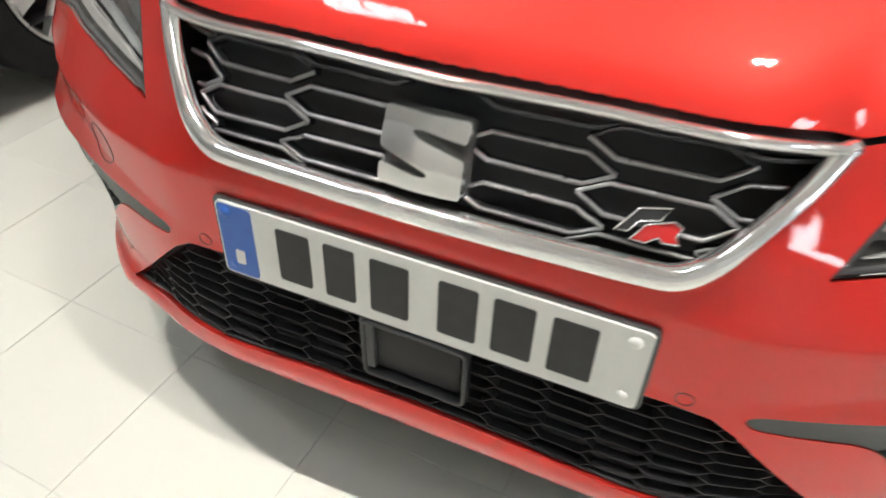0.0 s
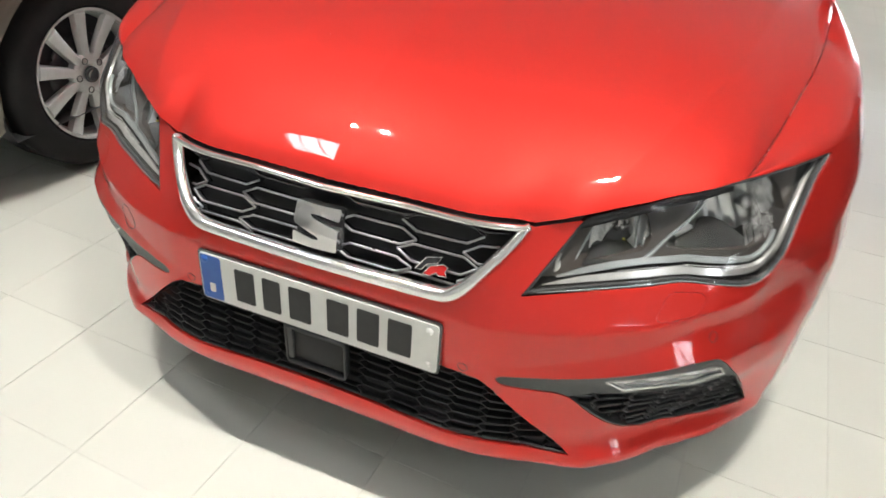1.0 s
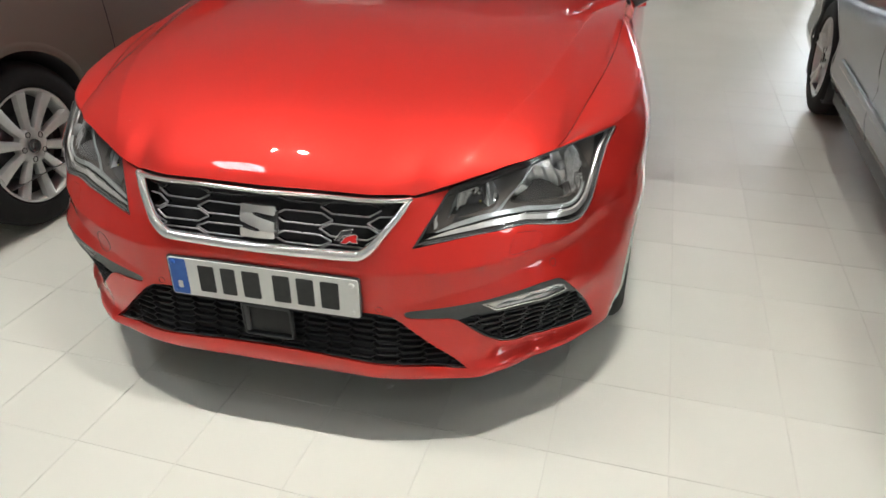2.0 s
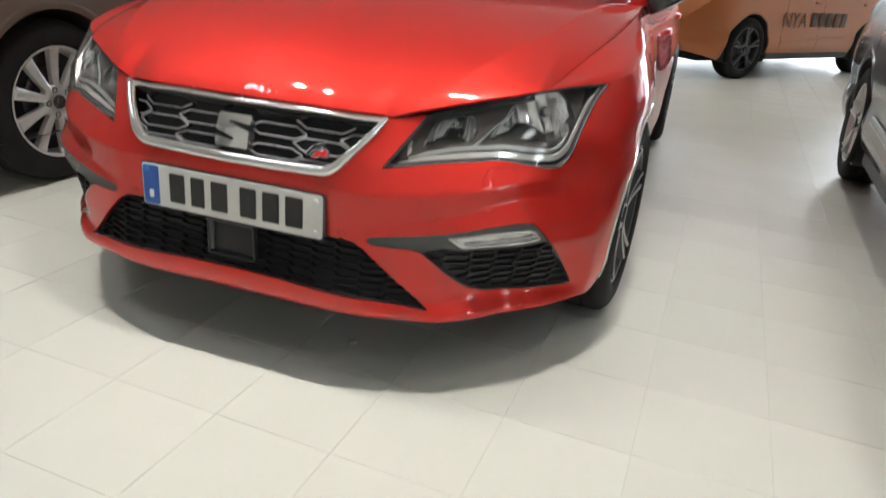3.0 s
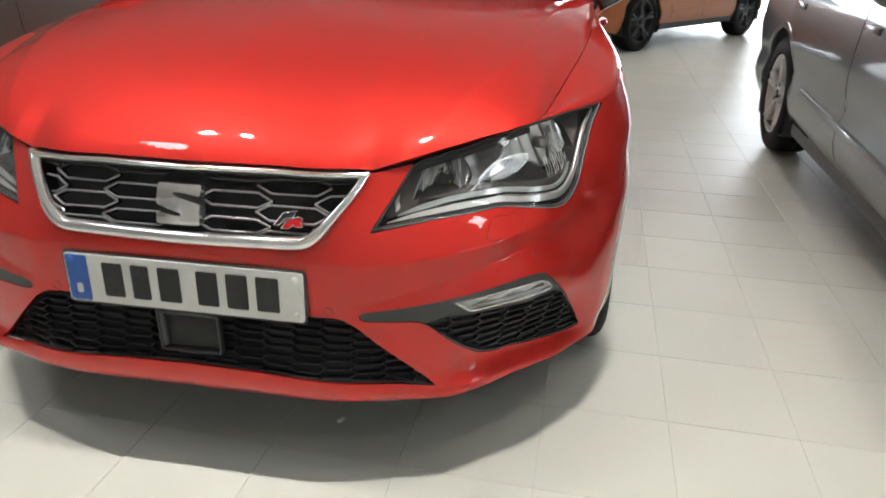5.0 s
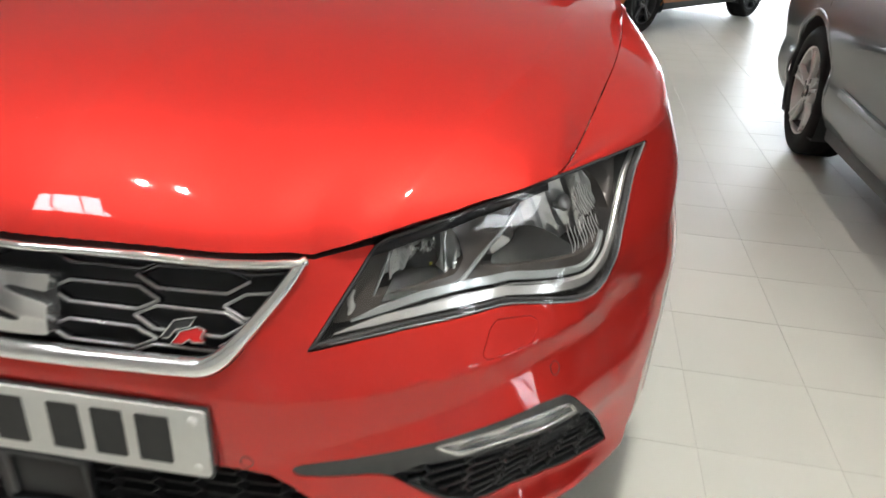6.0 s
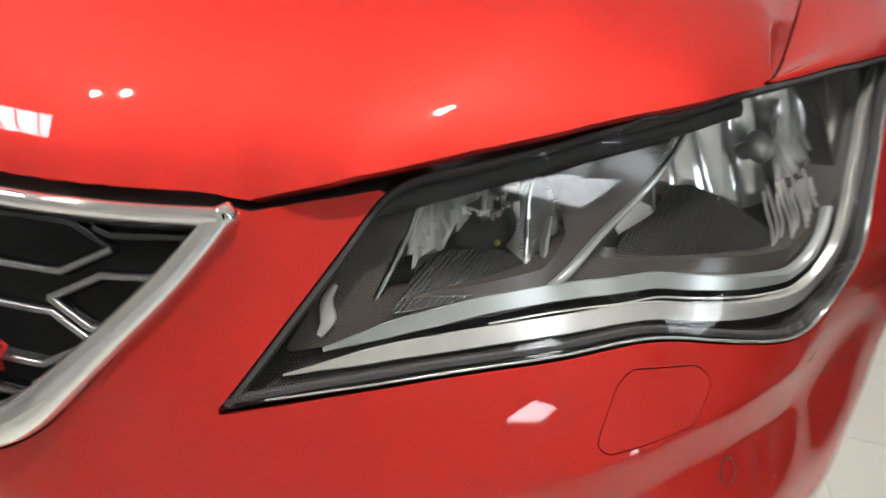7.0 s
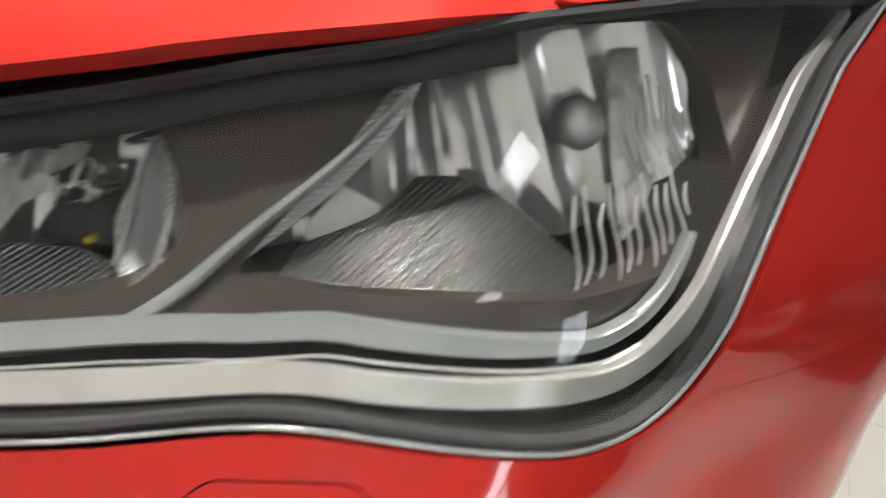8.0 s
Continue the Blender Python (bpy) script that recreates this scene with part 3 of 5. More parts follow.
def hood_base(ax, y):
    """The bonnet's height from its edges alone, and the way back from the front edge."""
    yf, zf = np.interp(ax, HOOD_EDGE[:, 0], HOOD_EDGE[:, 1]), np.interp(ax, HOOD_EDGE[:, 0], HOOD_EDGE[:, 2])
    yr, zr = hood_rear(ax)
    s = np.clip((y - yf) / np.maximum(yr - yf, 1e-3), 0, 1)
    nose = .082 * (1 - np.exp(-np.maximum(y - yf, 0) / .16)) * (1 - .8 * np.clip((ax - .5) / .3, 0, 1))
    return zf + nose + (zr - zf - nose) * (1 - (1 - s) ** 1.55), y - yf


def hood_crown():
    """An even crown for the bonnet, one curve across for each place along it."""
    rows = []
    ys = np.linspace(.10, 1.45, 55)
    for y in ys:
        x = np.linspace(0, .78, 79)
        z, back = hood_base(x, np.full_like(x, y))
        keep = back > .012 + .02 * np.clip((y - .1) / .2, 0, 1)
        x, z = x[keep], z[keep]
        a = np.stack([np.ones_like(x), x ** 2, x ** 4], 1)
        k = np.diag([0, 0, .02])
        rows.append(np.linalg.solve(a.T @ a + k, a.T @ z))
    rows = np.array(rows)
    for _ in range(6):
        rows[1:-1] = (rows[:-2] + 2 * rows[1:-1] + rows[2:]) / 4
    return ys, rows


HOOD_CROWN = hood_crown()


def hood_point(x, y):
    """The bonnet, a crowned sheet with a middle crease and one to each side."""
    ax = np.abs(x)
    z, back = hood_base(ax, y)
    ys, rows = HOOD_CROWN
    c0, c2, c4 = (hermite(ys, rows[:, k], y) for k in range(3))
    even = c0 + c2 * ax ** 2 + c4 * ax ** 4
    near = np.full(len(ax), 9.0)
    for e in HOOD_EDGE[::2]:
        near = np.minimum(near, np.hypot(ax - e[0], y - e[1]))
    near = np.where(back < 0, 0, near)
    z = even + (z - even) * np.exp(-(near / .055) ** 1.5)
    side = ax - np.interp(y, *HOOD_CREASE)
    fade = (1 - np.exp(-np.maximum(back, 0) / .05)) * np.clip((1.3 - y) / .4, 0, 1)
    out = np.maximum(side, 0)
    ridge = (.010 + (.0008 * np.exp(-np.abs(side) / .010) - .24 * .10 * (1 - np.exp(-out / .10))) * np.clip((y - .13) / .10, 0, 1)) * fade
    ridge += (-.030 * ax * (1 - ax / .8) * np.clip(1 - ax / .8, 0, 1)) * fade + .0025
    roll = -.006 * np.exp(-np.maximum(back, 0) / .012)
    return np.stack([x, y, z + ridge + roll], -1)


def build_red_car():
    car = thing("hatchback_car", (0, 2.1, 0), "glossy red metallic hatchback car with chrome grille, parked on tiles", "car", world_parts=True)

    # bumper: everything below bonnet and headlights
    outline = [(0, .211), (.30, .211), (.52, .215), (.66, .222), (.87, .226), (.98, .227), (1.075, .222)]
    arch = arch_line(197, 127.35, 16)
    outline += arch
    outline += [(1.02, .6090), (.95, .6100), (.905, .6120)]
    round_lamp = shrink(HEAD_R, -.0012)
    split = int(np.argmin(np.hypot(round_lamp[:, 0] - .9000, round_lamp[:, 1] - .6135)))
    rise = int(np.argmax(round_lamp[:, 1] > .7025))
    outline += [tuple(p) for p in round_lamp[split:]] + [tuple(p) for p in round_lamp[:rise]]
    outline += [(.487, .7025), (.46, .6985), (.43, .6945), (.402, .6905)]
    holes = [FOG_R, WASHER_R]
    # the two middle openings reach the middle line, so the outline itself runs round them
    outline2 = (outline + [tuple(p) for p in GRILLE_R[3:-1]] + [(0, .548)]
                + [(0, .409)] + [tuple(p) for p in INTAKE_R[1:-1]] + [(0, .277)])
    folds = []
    for key, u0, u1, gap in (("crease", .275, .93, .002), ("band_foot", .41, .86, .002), ("ledge_foot", .40, .50, .002)):
        us = np.linspace(u0, u1, 60)
        zs = np.interp(us, *CREASE[key])
        folds += [np.stack([us, zs - gap], 1), np.stack([us, zs + gap], 1)]
    v, f = panel(outline2, holes, .011, .009, lines=folds)
    v, f = both(v, f)
    body = link_mesh("bumper", v, f, RED, car, "red painted front bumper", True, 40)

    cap = panel(shrink(WASHER_R, .0007), [], .012)
    for ob in mirrored_part("washer_cap", cap, RED, body, "red headlight washer cover"):
        pass

    # parking sensors: thin rings let into the bumper
    for su, sz in ((.304, .425), (.757, .514)):
        a = np.linspace(0, 2 * math.pi, 25)[:-1]
        ring = laid(su + .0092 * np.cos(a), sz + .0092 * np.sin(a), -.0003)
        rv, rf = ribbon(ring, skin_normal(su + .0092 * np.cos(a), sz + .0092 * np.sin(a)), .0005, .0010, True)
        mirrored_part("parking_sensor_ring", (rv, rf), VOID, body)

    # round towing eye cover on one side
    a = np.linspace(0, 2 * math.pi, 41)[:-1]
    eu, ez = .507 + .029 * np.cos(a), .492 + .029 * np.sin(a)
    rv, rf = ribbon(laid(eu, ez, -.0002), skin_normal(eu, ez), .0006, .0010, True)
    link_mesh("towing_eye_cover_gap", flip_x(rv), [tuple(q)[::-1] for q in rf], VOID, body, "round gap of the towing eye cover")

    # wing behind and above the headlight
    us = np.linspace(.851, 1.86, 60)
    low = np.array([hermite(SEAM_U, SHOULDER, u) for u in us])
    wing = [(float(u), float(z)) for u, z in zip(us, low)] + [(1.865, .5), (1.865, .235), (u_at(1.19), .235)]
    wing += arch_line(-14, 127.2, 34)
    wing += [(1.02, .6092), (.95, .6102), (.905, .6122)]
    tip = int(np.argmax(round_lamp[:, 0] > .860))
    wing += [tuple(p) for p in round_lamp[tip:split + 1][::-1]]
    # the wing's shoulder curves over from its side to the bonnet
    p0, p3 = skin(us, low), seam(us) + (.0006, .0, -.001)
    t0 = skin(us, low) - skin(us, low - .006)
    t0 /= np.linalg.norm(t0, axis=1)[:, None]
    gap = np.linalg.norm(p3 - p0, axis=1)[:, None]
    t3 = np.array((-.93, 0, .25)) * np.ones((60, 1))
    rows = []
    for k in np.linspace(0, 1, 9):
        rows.append(p0 * (1 - k) ** 3 + 3 * k * (1 - k) ** 2 * (p0 + t0 * gap * .30) + 3 * k * k * (1 - k) * (p3 - t3 * gap * .36) + p3 * k ** 3)
    rows.append(p3 - np.interp(us, [.85, .93, 1.0], [.002, .003, .014])[:, None] * (0, 0, 1.0))
    sv = np.vstack(rows)
    sf = [(r * 60 + i, r * 60 + i + 1, (r + 1) * 60 + i + 1, (r + 1) * 60 + i) for r in range(9) for i in range(59)]
    mirrored_part("front_wing", merge(panel(wing, [], .016, flange=.004), (sv, oriented(sv, sf, np.array((.5, 0, 1.0))))), RED, car, "red front wing")

    # doors and rear side
    def side_panel(name, poly, mat, step=.04):
        return mirrored_part(name, panel(poly, [], step), mat, car)
    y1, y2, y3 = 1.235, 2.26, 3.02
    front = side_panel("front_door", [(u_at(y1), .30), (u_at(y2), .30), (u_at(y2), .955), (u_at(y1), .915)], RED)
    rear = side_panel("rear_door", [(u_at(y2 + .006), .30), (u_at(y3), .30), (u_at(y3) + .12, .62), (u_at(y3) + .14, .958), (u_at(y2 + .006), .957)], RED)
    back = [(u_at(y3 + .004), .235), (u_at(3.466 - .352), .235)] + [(u_at(3.466 + .352 * math.cos(radians(a))), .322 + .352 * math.sin(radians(a))) for a in np.linspace(194, -14, 30)]
    back += [(u_at(3.95), .25), (u_at(3.95), .958), (u_at(y3) + .146, .958), (u_at(y3) + .126, .62)]
    side_panel("rear_quarter", back, RED)
    side_panel("sill", [(1.868, .215), (u_at(3.1), .215), (u_at(3.1), .296), (1.868, .296)], RED)
    for doors, yh, zh in ((front, 2.10, .80), (rear, 2.86, .83)):
        for k, d in enumerate(doors):
            bm = bmesh.new()
            box(bm, (-.012, -.085, -.012), (.020, .085, .012), .009)
            h = part("door_handle", bm, RED, d, "red painted door handle")
            h.location = ((1 if k == 0 else -1) * float(skin(u_at(yh), zh)[0, 0]), yh, zh)
            if k:
                h.rotation_euler = (0, 0, math.pi)

    # bonnet
    rear_y = lambda x: hood_rear(x)[0]
    ex = HOOD_EDGE[HOOD_EDGE[:, 1] < 1.44]
    poly = [(0, float(ex[0, 1]) + .003)] + [(float(a[0]) - float(np.interp(a[0], [0, .3, .5, .66], [0, .003, .003, .001])), float(a[1]) + float(np.interp(a[0], [.5, .66], [.003, .001]))) for a in ex[1:]] + [(float(x), float(rear_y(x))) for x in np.linspace(.79, 0, 28)]
    cy = np.linspace(.13, 1.0, 80)
    cx = np.interp(cy, *HOOD_CREASE)
    p, faces = sheet(poly, [], .010, .012, [np.stack([cx + k, cy], 1) for k in (-.0015, .0015)])
    hv = hood_point(p[:, 0], p[:, 1])
    faces = oriented(hv, faces, np.array((0, 0, 1.0)))
    q = resample(poly, .014)
    q = np.vstack([q[:1], q[q[:, 0] > 1e-6], [poly[-1]]])
    a, b = hood_point(q[:, 0], q[:, 1]), hood_point(q[:, 0], q[:, 1]) + np.array((0, .013, -.0070))
    n = len(q)
    hv2, hf2 = merge((hv, faces), (np.vstack([a, b]), [(i, i + 1, n + i + 1, n + i) for i in range(n - 1)]))
    v, f = both(hv2, hf2)
    link_mesh("bonnet", v, f, RED, car, "long red creased bonnet", True, 40)

    # a near-black strip stands in for the shade in the bonnet's gap
    su = np.linspace(-.84, .84, 81)
    gap_path = skin(np.abs(su), hermite(CUT[:, 0], CUT[:, 1], np.abs(su)), .016) - (0, 0, .013)
    gap_path[:, 0] *= np.sign(su)
    link_mesh("bonnet_seal", *ribbon(gap_path, [(0, -.6, 1)] * 81, .014, .010), VOID, car, "black rubber bonnet seal")
    # inside: an added dark box closes the car behind gaps and openings
    bm = bmesh.new()
    box(bm, (-.70, .42, .18), (.70, 4.0, .62))
    box(bm, (-.66, 1.12, .62), (.66, 4.0, .86))
    part("inner_block", bm, VOID, car, "unseen dark box that keeps light out behind the gaps")
    # an unseen sheet, added to keep light from leaking under the nose
    tv, tf = sheet([(0, .06), (.50, .10), (.66, .22), (.69, .45), (0, .45)], [], .08)
    link_mesh("undertray", *both(np.column_stack([tv[:, 0], tv[:, 1], .205 + 0 * tv[:, 0]]), tf), VOID, car, "black plastic undertray")
    v, f = sheet([(0, .24), (.55, .24), (.55, .72), (0, .69)], [], .05)
    w = skin(v[:, 0], v[:, 1], .11)
    link_mesh("radiator_panel", *both(w, oriented(w, f, np.array((0, -1.0, 0)))), VOID, car)
    # wheel housings
    for yy in (AXLE[0], AXLE[0] + 2.636):
        hv, hf = lathe([(.56, .02), (.56, .350), (.86, .352)], 40)
        hv = np.array(hv) + (0, yy, AXLE[1])
        hv[:, 2] = np.maximum(hv[:, 2], .20)
        mirrored_part("wheel_housing", (hv, hf), VOID, car)
        # glint along the red arch edge, put in as a silver strip
    ua = np.array(arch_line(194, 20, 40))
    rim = laid(ua[:, 0], ua[:, 1], -.0005)
    mirrored_part("arch_glint", ribbon(rim, skin_normal(ua[:, 0], ua[:, 1]), .0060, .007), SILVER, car, "silver strip for the glint along the red wheel arch edge")

    # roof, pillars and glass
    def cabin(y, z):
        return .70 - .42 * max(0, z - .95) - .06 * max(0, y - 2.6)
    base = [(1.16, .95), (2.02, 1.405), (2.6, 1.44), (3.3, 1.40), (3.95, 1.13)]
    cols = 9
    ys = [b_[0] for b_ in base]
    gv, gf = [], []
    for yb, zb in base:
        for k in range(cols):
            s = -1 + 2 * k / (cols - 1)
            if yb < 1.5:
                gv.append((s * .76, HOOD_REAR + .075 + .45 * (s * .76 / .8) ** 2, .972 - .028 * s ** 4))
            else:
                gv.append((s * cabin(yb, zb), yb - .08 * (1 - s * s) * (yb < 2.1), zb + .035 * (1 - s * s)))
    for i in range(len(base) - 1):
        gf.append([(i * cols + k, i * cols + k + 1, (i + 1) * cols + k + 1, (i + 1) * cols + k) for k in range(cols - 1)])
    link_mesh("windscreen", gv, gf[0], GLASS_DARK, car, "dark laminated windscreen")
    link_mesh("roof", gv, gf[1] + gf[2], RED, car)
    link_mesh("rear_window", gv, gf[3], GLASS_DARK, car)
    link_mesh("tailgate", [(-.64, 3.95, 1.13), (.64, 3.95, 1.13), (.80, 4.17, .90), (-.80, 4.17, .90), (.80, 4.18, .26), (-.80, 4.18, .26)],
              [(0, 1, 2, 3), (3, 2, 4, 5)], RED, car)
    for s in (1, -1):
        win = [(s * .795, 1.50, .94), (s * .80, 3.62, .955), (s * .655, 3.3, 1.36), (s * .635, 2.35, 1.42), (s * .655, 2.05, 1.385)]
        link_mesh("side_window", win, [(0, 1, 2, 3, 4)], GLASS_DARK, car)
        pv, pf = ribbon([(s * .795, 1.44, .925), (s * .72, 1.76, 1.20), (s * .63, 2.05, 1.405), (s * .60, 2.6, 1.43), (s * .62, 3.3, 1.40), (s * .70, 3.8, 1.1)],
                        [(s, 0, .5)] * 6, .04, .05)
        link_mesh("roof_pillar", pv, pf, RED, car)
        pv, pf = ribbon([(s * .81, 1.44, .935), (s * .812, 2.2, .955), (s * .80, 3.1, .96), (s * .78, 3.9, .96)], [(s, 0, .9)] * 4, .035, .03)
        link_mesh("window_ledge", pv, pf, GLOSS_BLACK, car)
    # cowl and wipers under the windscreen
    x = np.linspace(-.74, .74, 25)
    cy, cz = hood_rear(x)
    cv, cf = ribbon(np.stack([x, cy + .045, cz - .010], 1), [(0, -.2, 1)] * 25, .050, .01)
    link_mesh("cowl", cv, cf, BLACK, car, "black plastic cowl panel")
    for pts in ([(.56, 1.315, .985), (.34, 1.175, .985), (.10, 1.10, .985), (-.05, 1.09, .985)], [(-.02, 1.10, .983), (-.30, 1.16, .983), (-.60, 1.36, .98)]):
        wv, wf = ribbon(pts, [(0, -.4, 1)] * len(pts), .009, .014)
        link_mesh("wiper_arm", wv, wf, BLACK, car)
    # door mirrors
    for s in (1, -1):
        bm = bmesh.new()
        bmesh.ops.create_icosphere(bm, subdivisions=4, radius=1.0)
        for v_ in bm.verts:
            c = v_.co
            v_.co = Vector((s * (.985 + .115 * c.x), 1.42 + (.085 if c.y < 0 else .035) * c.y, 1.045 + (.075 if c.z > 0 else .065) * c.z * (1 - .25 * c.x)))
        shell = part("door_mirror", bm, RED, car, "red door mirror housing")
        mv, mf = lathe([(0, .0), (0, .07)], 20, "y")
        mv = np.array(mv) * (1.3, 1, .85) + (s * .985, 1.458, 1.045)
        link_mesh("mirror_glass", mv, mf, CHROME, shell)
        fv, ff = ribbon([(s * .83, 1.36, .935), (s * .89, 1.40, .965), (s * .94, 1.42, 1.0)], [(0, -1, 0)] * 3, .035, .03)
        link_mesh("mirror_foot", fv, ff, GLOSS_BLACK, shell)

    build_grille(car)
    build_lower_grille(car)
    build_fog(car)
    build_plate(car)
    for k in (1, -1):
        build_headlight(car, k)
        for yy in (AXLE[0], AXLE[0] + 2.636):
            build_wheel(car, (k * .918, yy, AXLE[1]), k, .322, .225, .225, 5, DARK_ALLOY, BAR_EDGE, True, radians(-3.2) if yy < 1 else 0.0)
    return car


def hex_ring(u0, z0, half, flat, high):
    return [(u0 - half, z0), (u0 - flat, z0 + high), (u0 + flat, z0 + high), (u0 + half, z0), (u0 + flat, z0 - high), (u0 - flat, z0 - high)]


def bars_on_skin(lines, clip, depth, half, thick, step=.012):
    """Bars along lines in (u, z), cut off at the outline, at a depth under the skin."""
    sets = []
    for a, b in lines:
        p = resample([a, b], step, False)
        ok = inside(clip, np.stack([np.abs(p[:, 0]), p[:, 1]], 1))
        if ok.sum() < 2:
            continue
        p = p[ok]
        sg = np.sign(p[:, 0].mean()) or 1
        w = laid(np.maximum(np.abs(p[:, 0]), 1e-6), p[:, 1], depth)
        nn = skin_normal(np.maximum(np.abs(p[:, 0]), 1e-6), p[:, 1])
        neg = p[:, 0] < 0
        w[neg, 0] *= -1
        nn[neg, 0] *= -1
        sets.append(ribbon(w, nn, half, thick))
    return merge(*sets)


def build_grille(car):
    # chrome frame, a rounded band between two outlines
    full = list(map(tuple, GRILLE_R)) + [(-u, z) for u, z in GRILLE_R[::-1][1:-1]]
    full = resample(full, .012)
    widths = np.interp(full[:, 1], [.55, .575, .61, .67, .69, .70], [.0135, .0130, .0100, .0092, .0068, .0062])
    for _ in range(4):
        widths = (np.roll(widths, 1) + 2 * widths + np.roll(widths, -1)) / 4
    mid = np.stack([shrink(full, w_)[i] for i, w_ in enumerate(widths)])
    for _ in range(2):
        mid = (np.roll(mid, 1, axis=0) + 4 * mid + np.roll(mid, -1, axis=0)) / 6
    pu = np.maximum(np.abs(mid[:, 0]), 1e-6)
    w, nn = laid(pu, mid[:, 1], -.004), skin_normal(pu, mid[:, 1])
    w[mid[:, 0] < 0, 0] *= -1
    nn[mid[:, 0] < 0, 0] *= -1
    frame = link_mesh("grille_frame", *ribbon(w, nn, widths * 1.0, .016, True), CHROME, car, "polished chrome grille surround", True, 60)
    back = [(1e-6 + u, z) for u, z in GRILLE_R]
    p, f = sheet(back, [], .03)
    v = skin(p[:, 0], p[:, 1], .055)
    v[p[:, 0] < 1e-5, 0] = 0
    link_mesh("grille_back", *both(v, oriented(v, f, np.array((0, -1.0, 0)))), VOID, frame)
    lines = []
    pitch = .0490
    for cu, cz in ((.1055, .6415), (.227, .6205), (.3485, .6415)):
        for s in (1, -1):
            for k in range(-1, 2):
                r = hex_ring(s * cu, cz + k * pitch, .077, .048, .0138)
                lines += list(zip(r, r[1:] + r[:1]))
    clip = shrink([(0 - .05, GRILLE_R[0][1])] + list(GRILLE_R) + [(-.05, GRILLE_R[-1][1])], .012)
    for s in (1, -1):
        mine = [q for q in lines if q[0][0] * s > 0]
        link_mesh("grille_mesh", *bars_on_skin(mine, clip, .022, .0030, .012), GLOSS_BLACK, frame, "gloss black hexagon grille mesh", True, 50)
        mine = [q for q in mine if max(q[0][1], q[1][1]) < .672]
        link_mesh("grille_mesh_edge", *bars_on_skin(mine, clip, .0150, .0023, .0030), BAR_EDGE, frame, "satin silver edges of the mesh", True, 50)
    # maker's badge: a chrome block with two slanted slots
    def place(x, z, d):
        w_ = laid([max(abs(x), 1e-6)], [z], d)[0]
        return Vector((math.copysign(w_[0], x), w_[1], w_[2]))
    slabs = [[(-.047, .672), (.047, .672), (.047, .648), (.000, .655), (-.012, .653), (-.006, .647), (.047, .632), (.047, .588), (-.047, .588), (-.047, .612), (0, .605), (.012, .607), (.006, .613), (-.047, .628)]]
    for sl in slabs:
        sl = rounded([(x * .98 - .004, .586 + (z - .588) * .91) for x, z in sl], .005, 3)
        q, ff = sheet(sl, [], .010)
        top = np.array([place(a, b, -.004 - .0040 * math.cos((a + .004) * 38) - .0040 * math.cos((b - .624) * 45)) for a, b in q])
        rim_ = resample(sl, .010)
        a_ = np.array([place(a, b, -.004 - .0040 * math.cos((a + .004) * 38) - .0040 * math.cos((b - .624) * 45)) for a, b in rim_])
        b_ = np.array([place(a, b, .022) for a, b in rim_])
        n = len(rim_)
        link_mesh("maker_badge", *merge((top, oriented(top, ff, np.array((0, -1.0, .3)))), (np.vstack([a_, b_]), [(i, (i + 1) % n, n + (i + 1) % n, n + i) for i in range(n)])),
                  CHROME, frame, "square polished chrome badge with slanted slots", True, 40)
    base = rounded([(-.052, .665), (.044, .665), (.044, .584), (-.052, .584)], .010)
    q, ff = sheet(base, [], .02)
    bv = np.array([place(a, b, .012) for a, b in q])
    link_mesh("badge_base", bv, oriented(bv, ff, np.array((0, -1.0, .3))), GLOSS_BLACK, frame)
    # trim badge: a silver and a red slanted block
    for nm, poly, mat in (("trim_badge_silver", [(.1965, .6005), (.2125, .6215), (.2385, .6265), (.2325, .6165), (.214, .612), (.2065, .6015)], GLOSS_BLACK),
                          ("trim_badge_red", [(.2115, .5945), (.222, .609), (.245, .6165), (.2525, .6135), (.249, .606), (.2535, .600), (.240, .5985), (.235, .6025), (.224, .5945)], BADGE_RED)):
        q, ff = sheet(poly, [], .01)
        top = laid(q[:, 0], q[:, 1], .004)
        rm = resample(poly, .01)
        a_, b_ = laid(rm[:, 0], rm[:, 1], .004), laid(rm[:, 0], rm[:, 1], .012)
        n = len(rm)
        link_mesh(nm, *merge((top, oriented(top, ff, np.array((0, -1.0, .3)))), (np.vstack([a_, b_]), [(i, (i + 1) % n, n + (i + 1) % n, n + i) for i in range(n)])), mat, frame)
        ed = np.array(shrink(np.array(poly), -.0008))
        link_mesh("trim_badge_rim", *ribbon(laid(ed[:, 0], ed[:, 1], .0035), skin_normal(ed[:, 0], ed[:, 1]), .0011, .003, True), CHROME, frame)


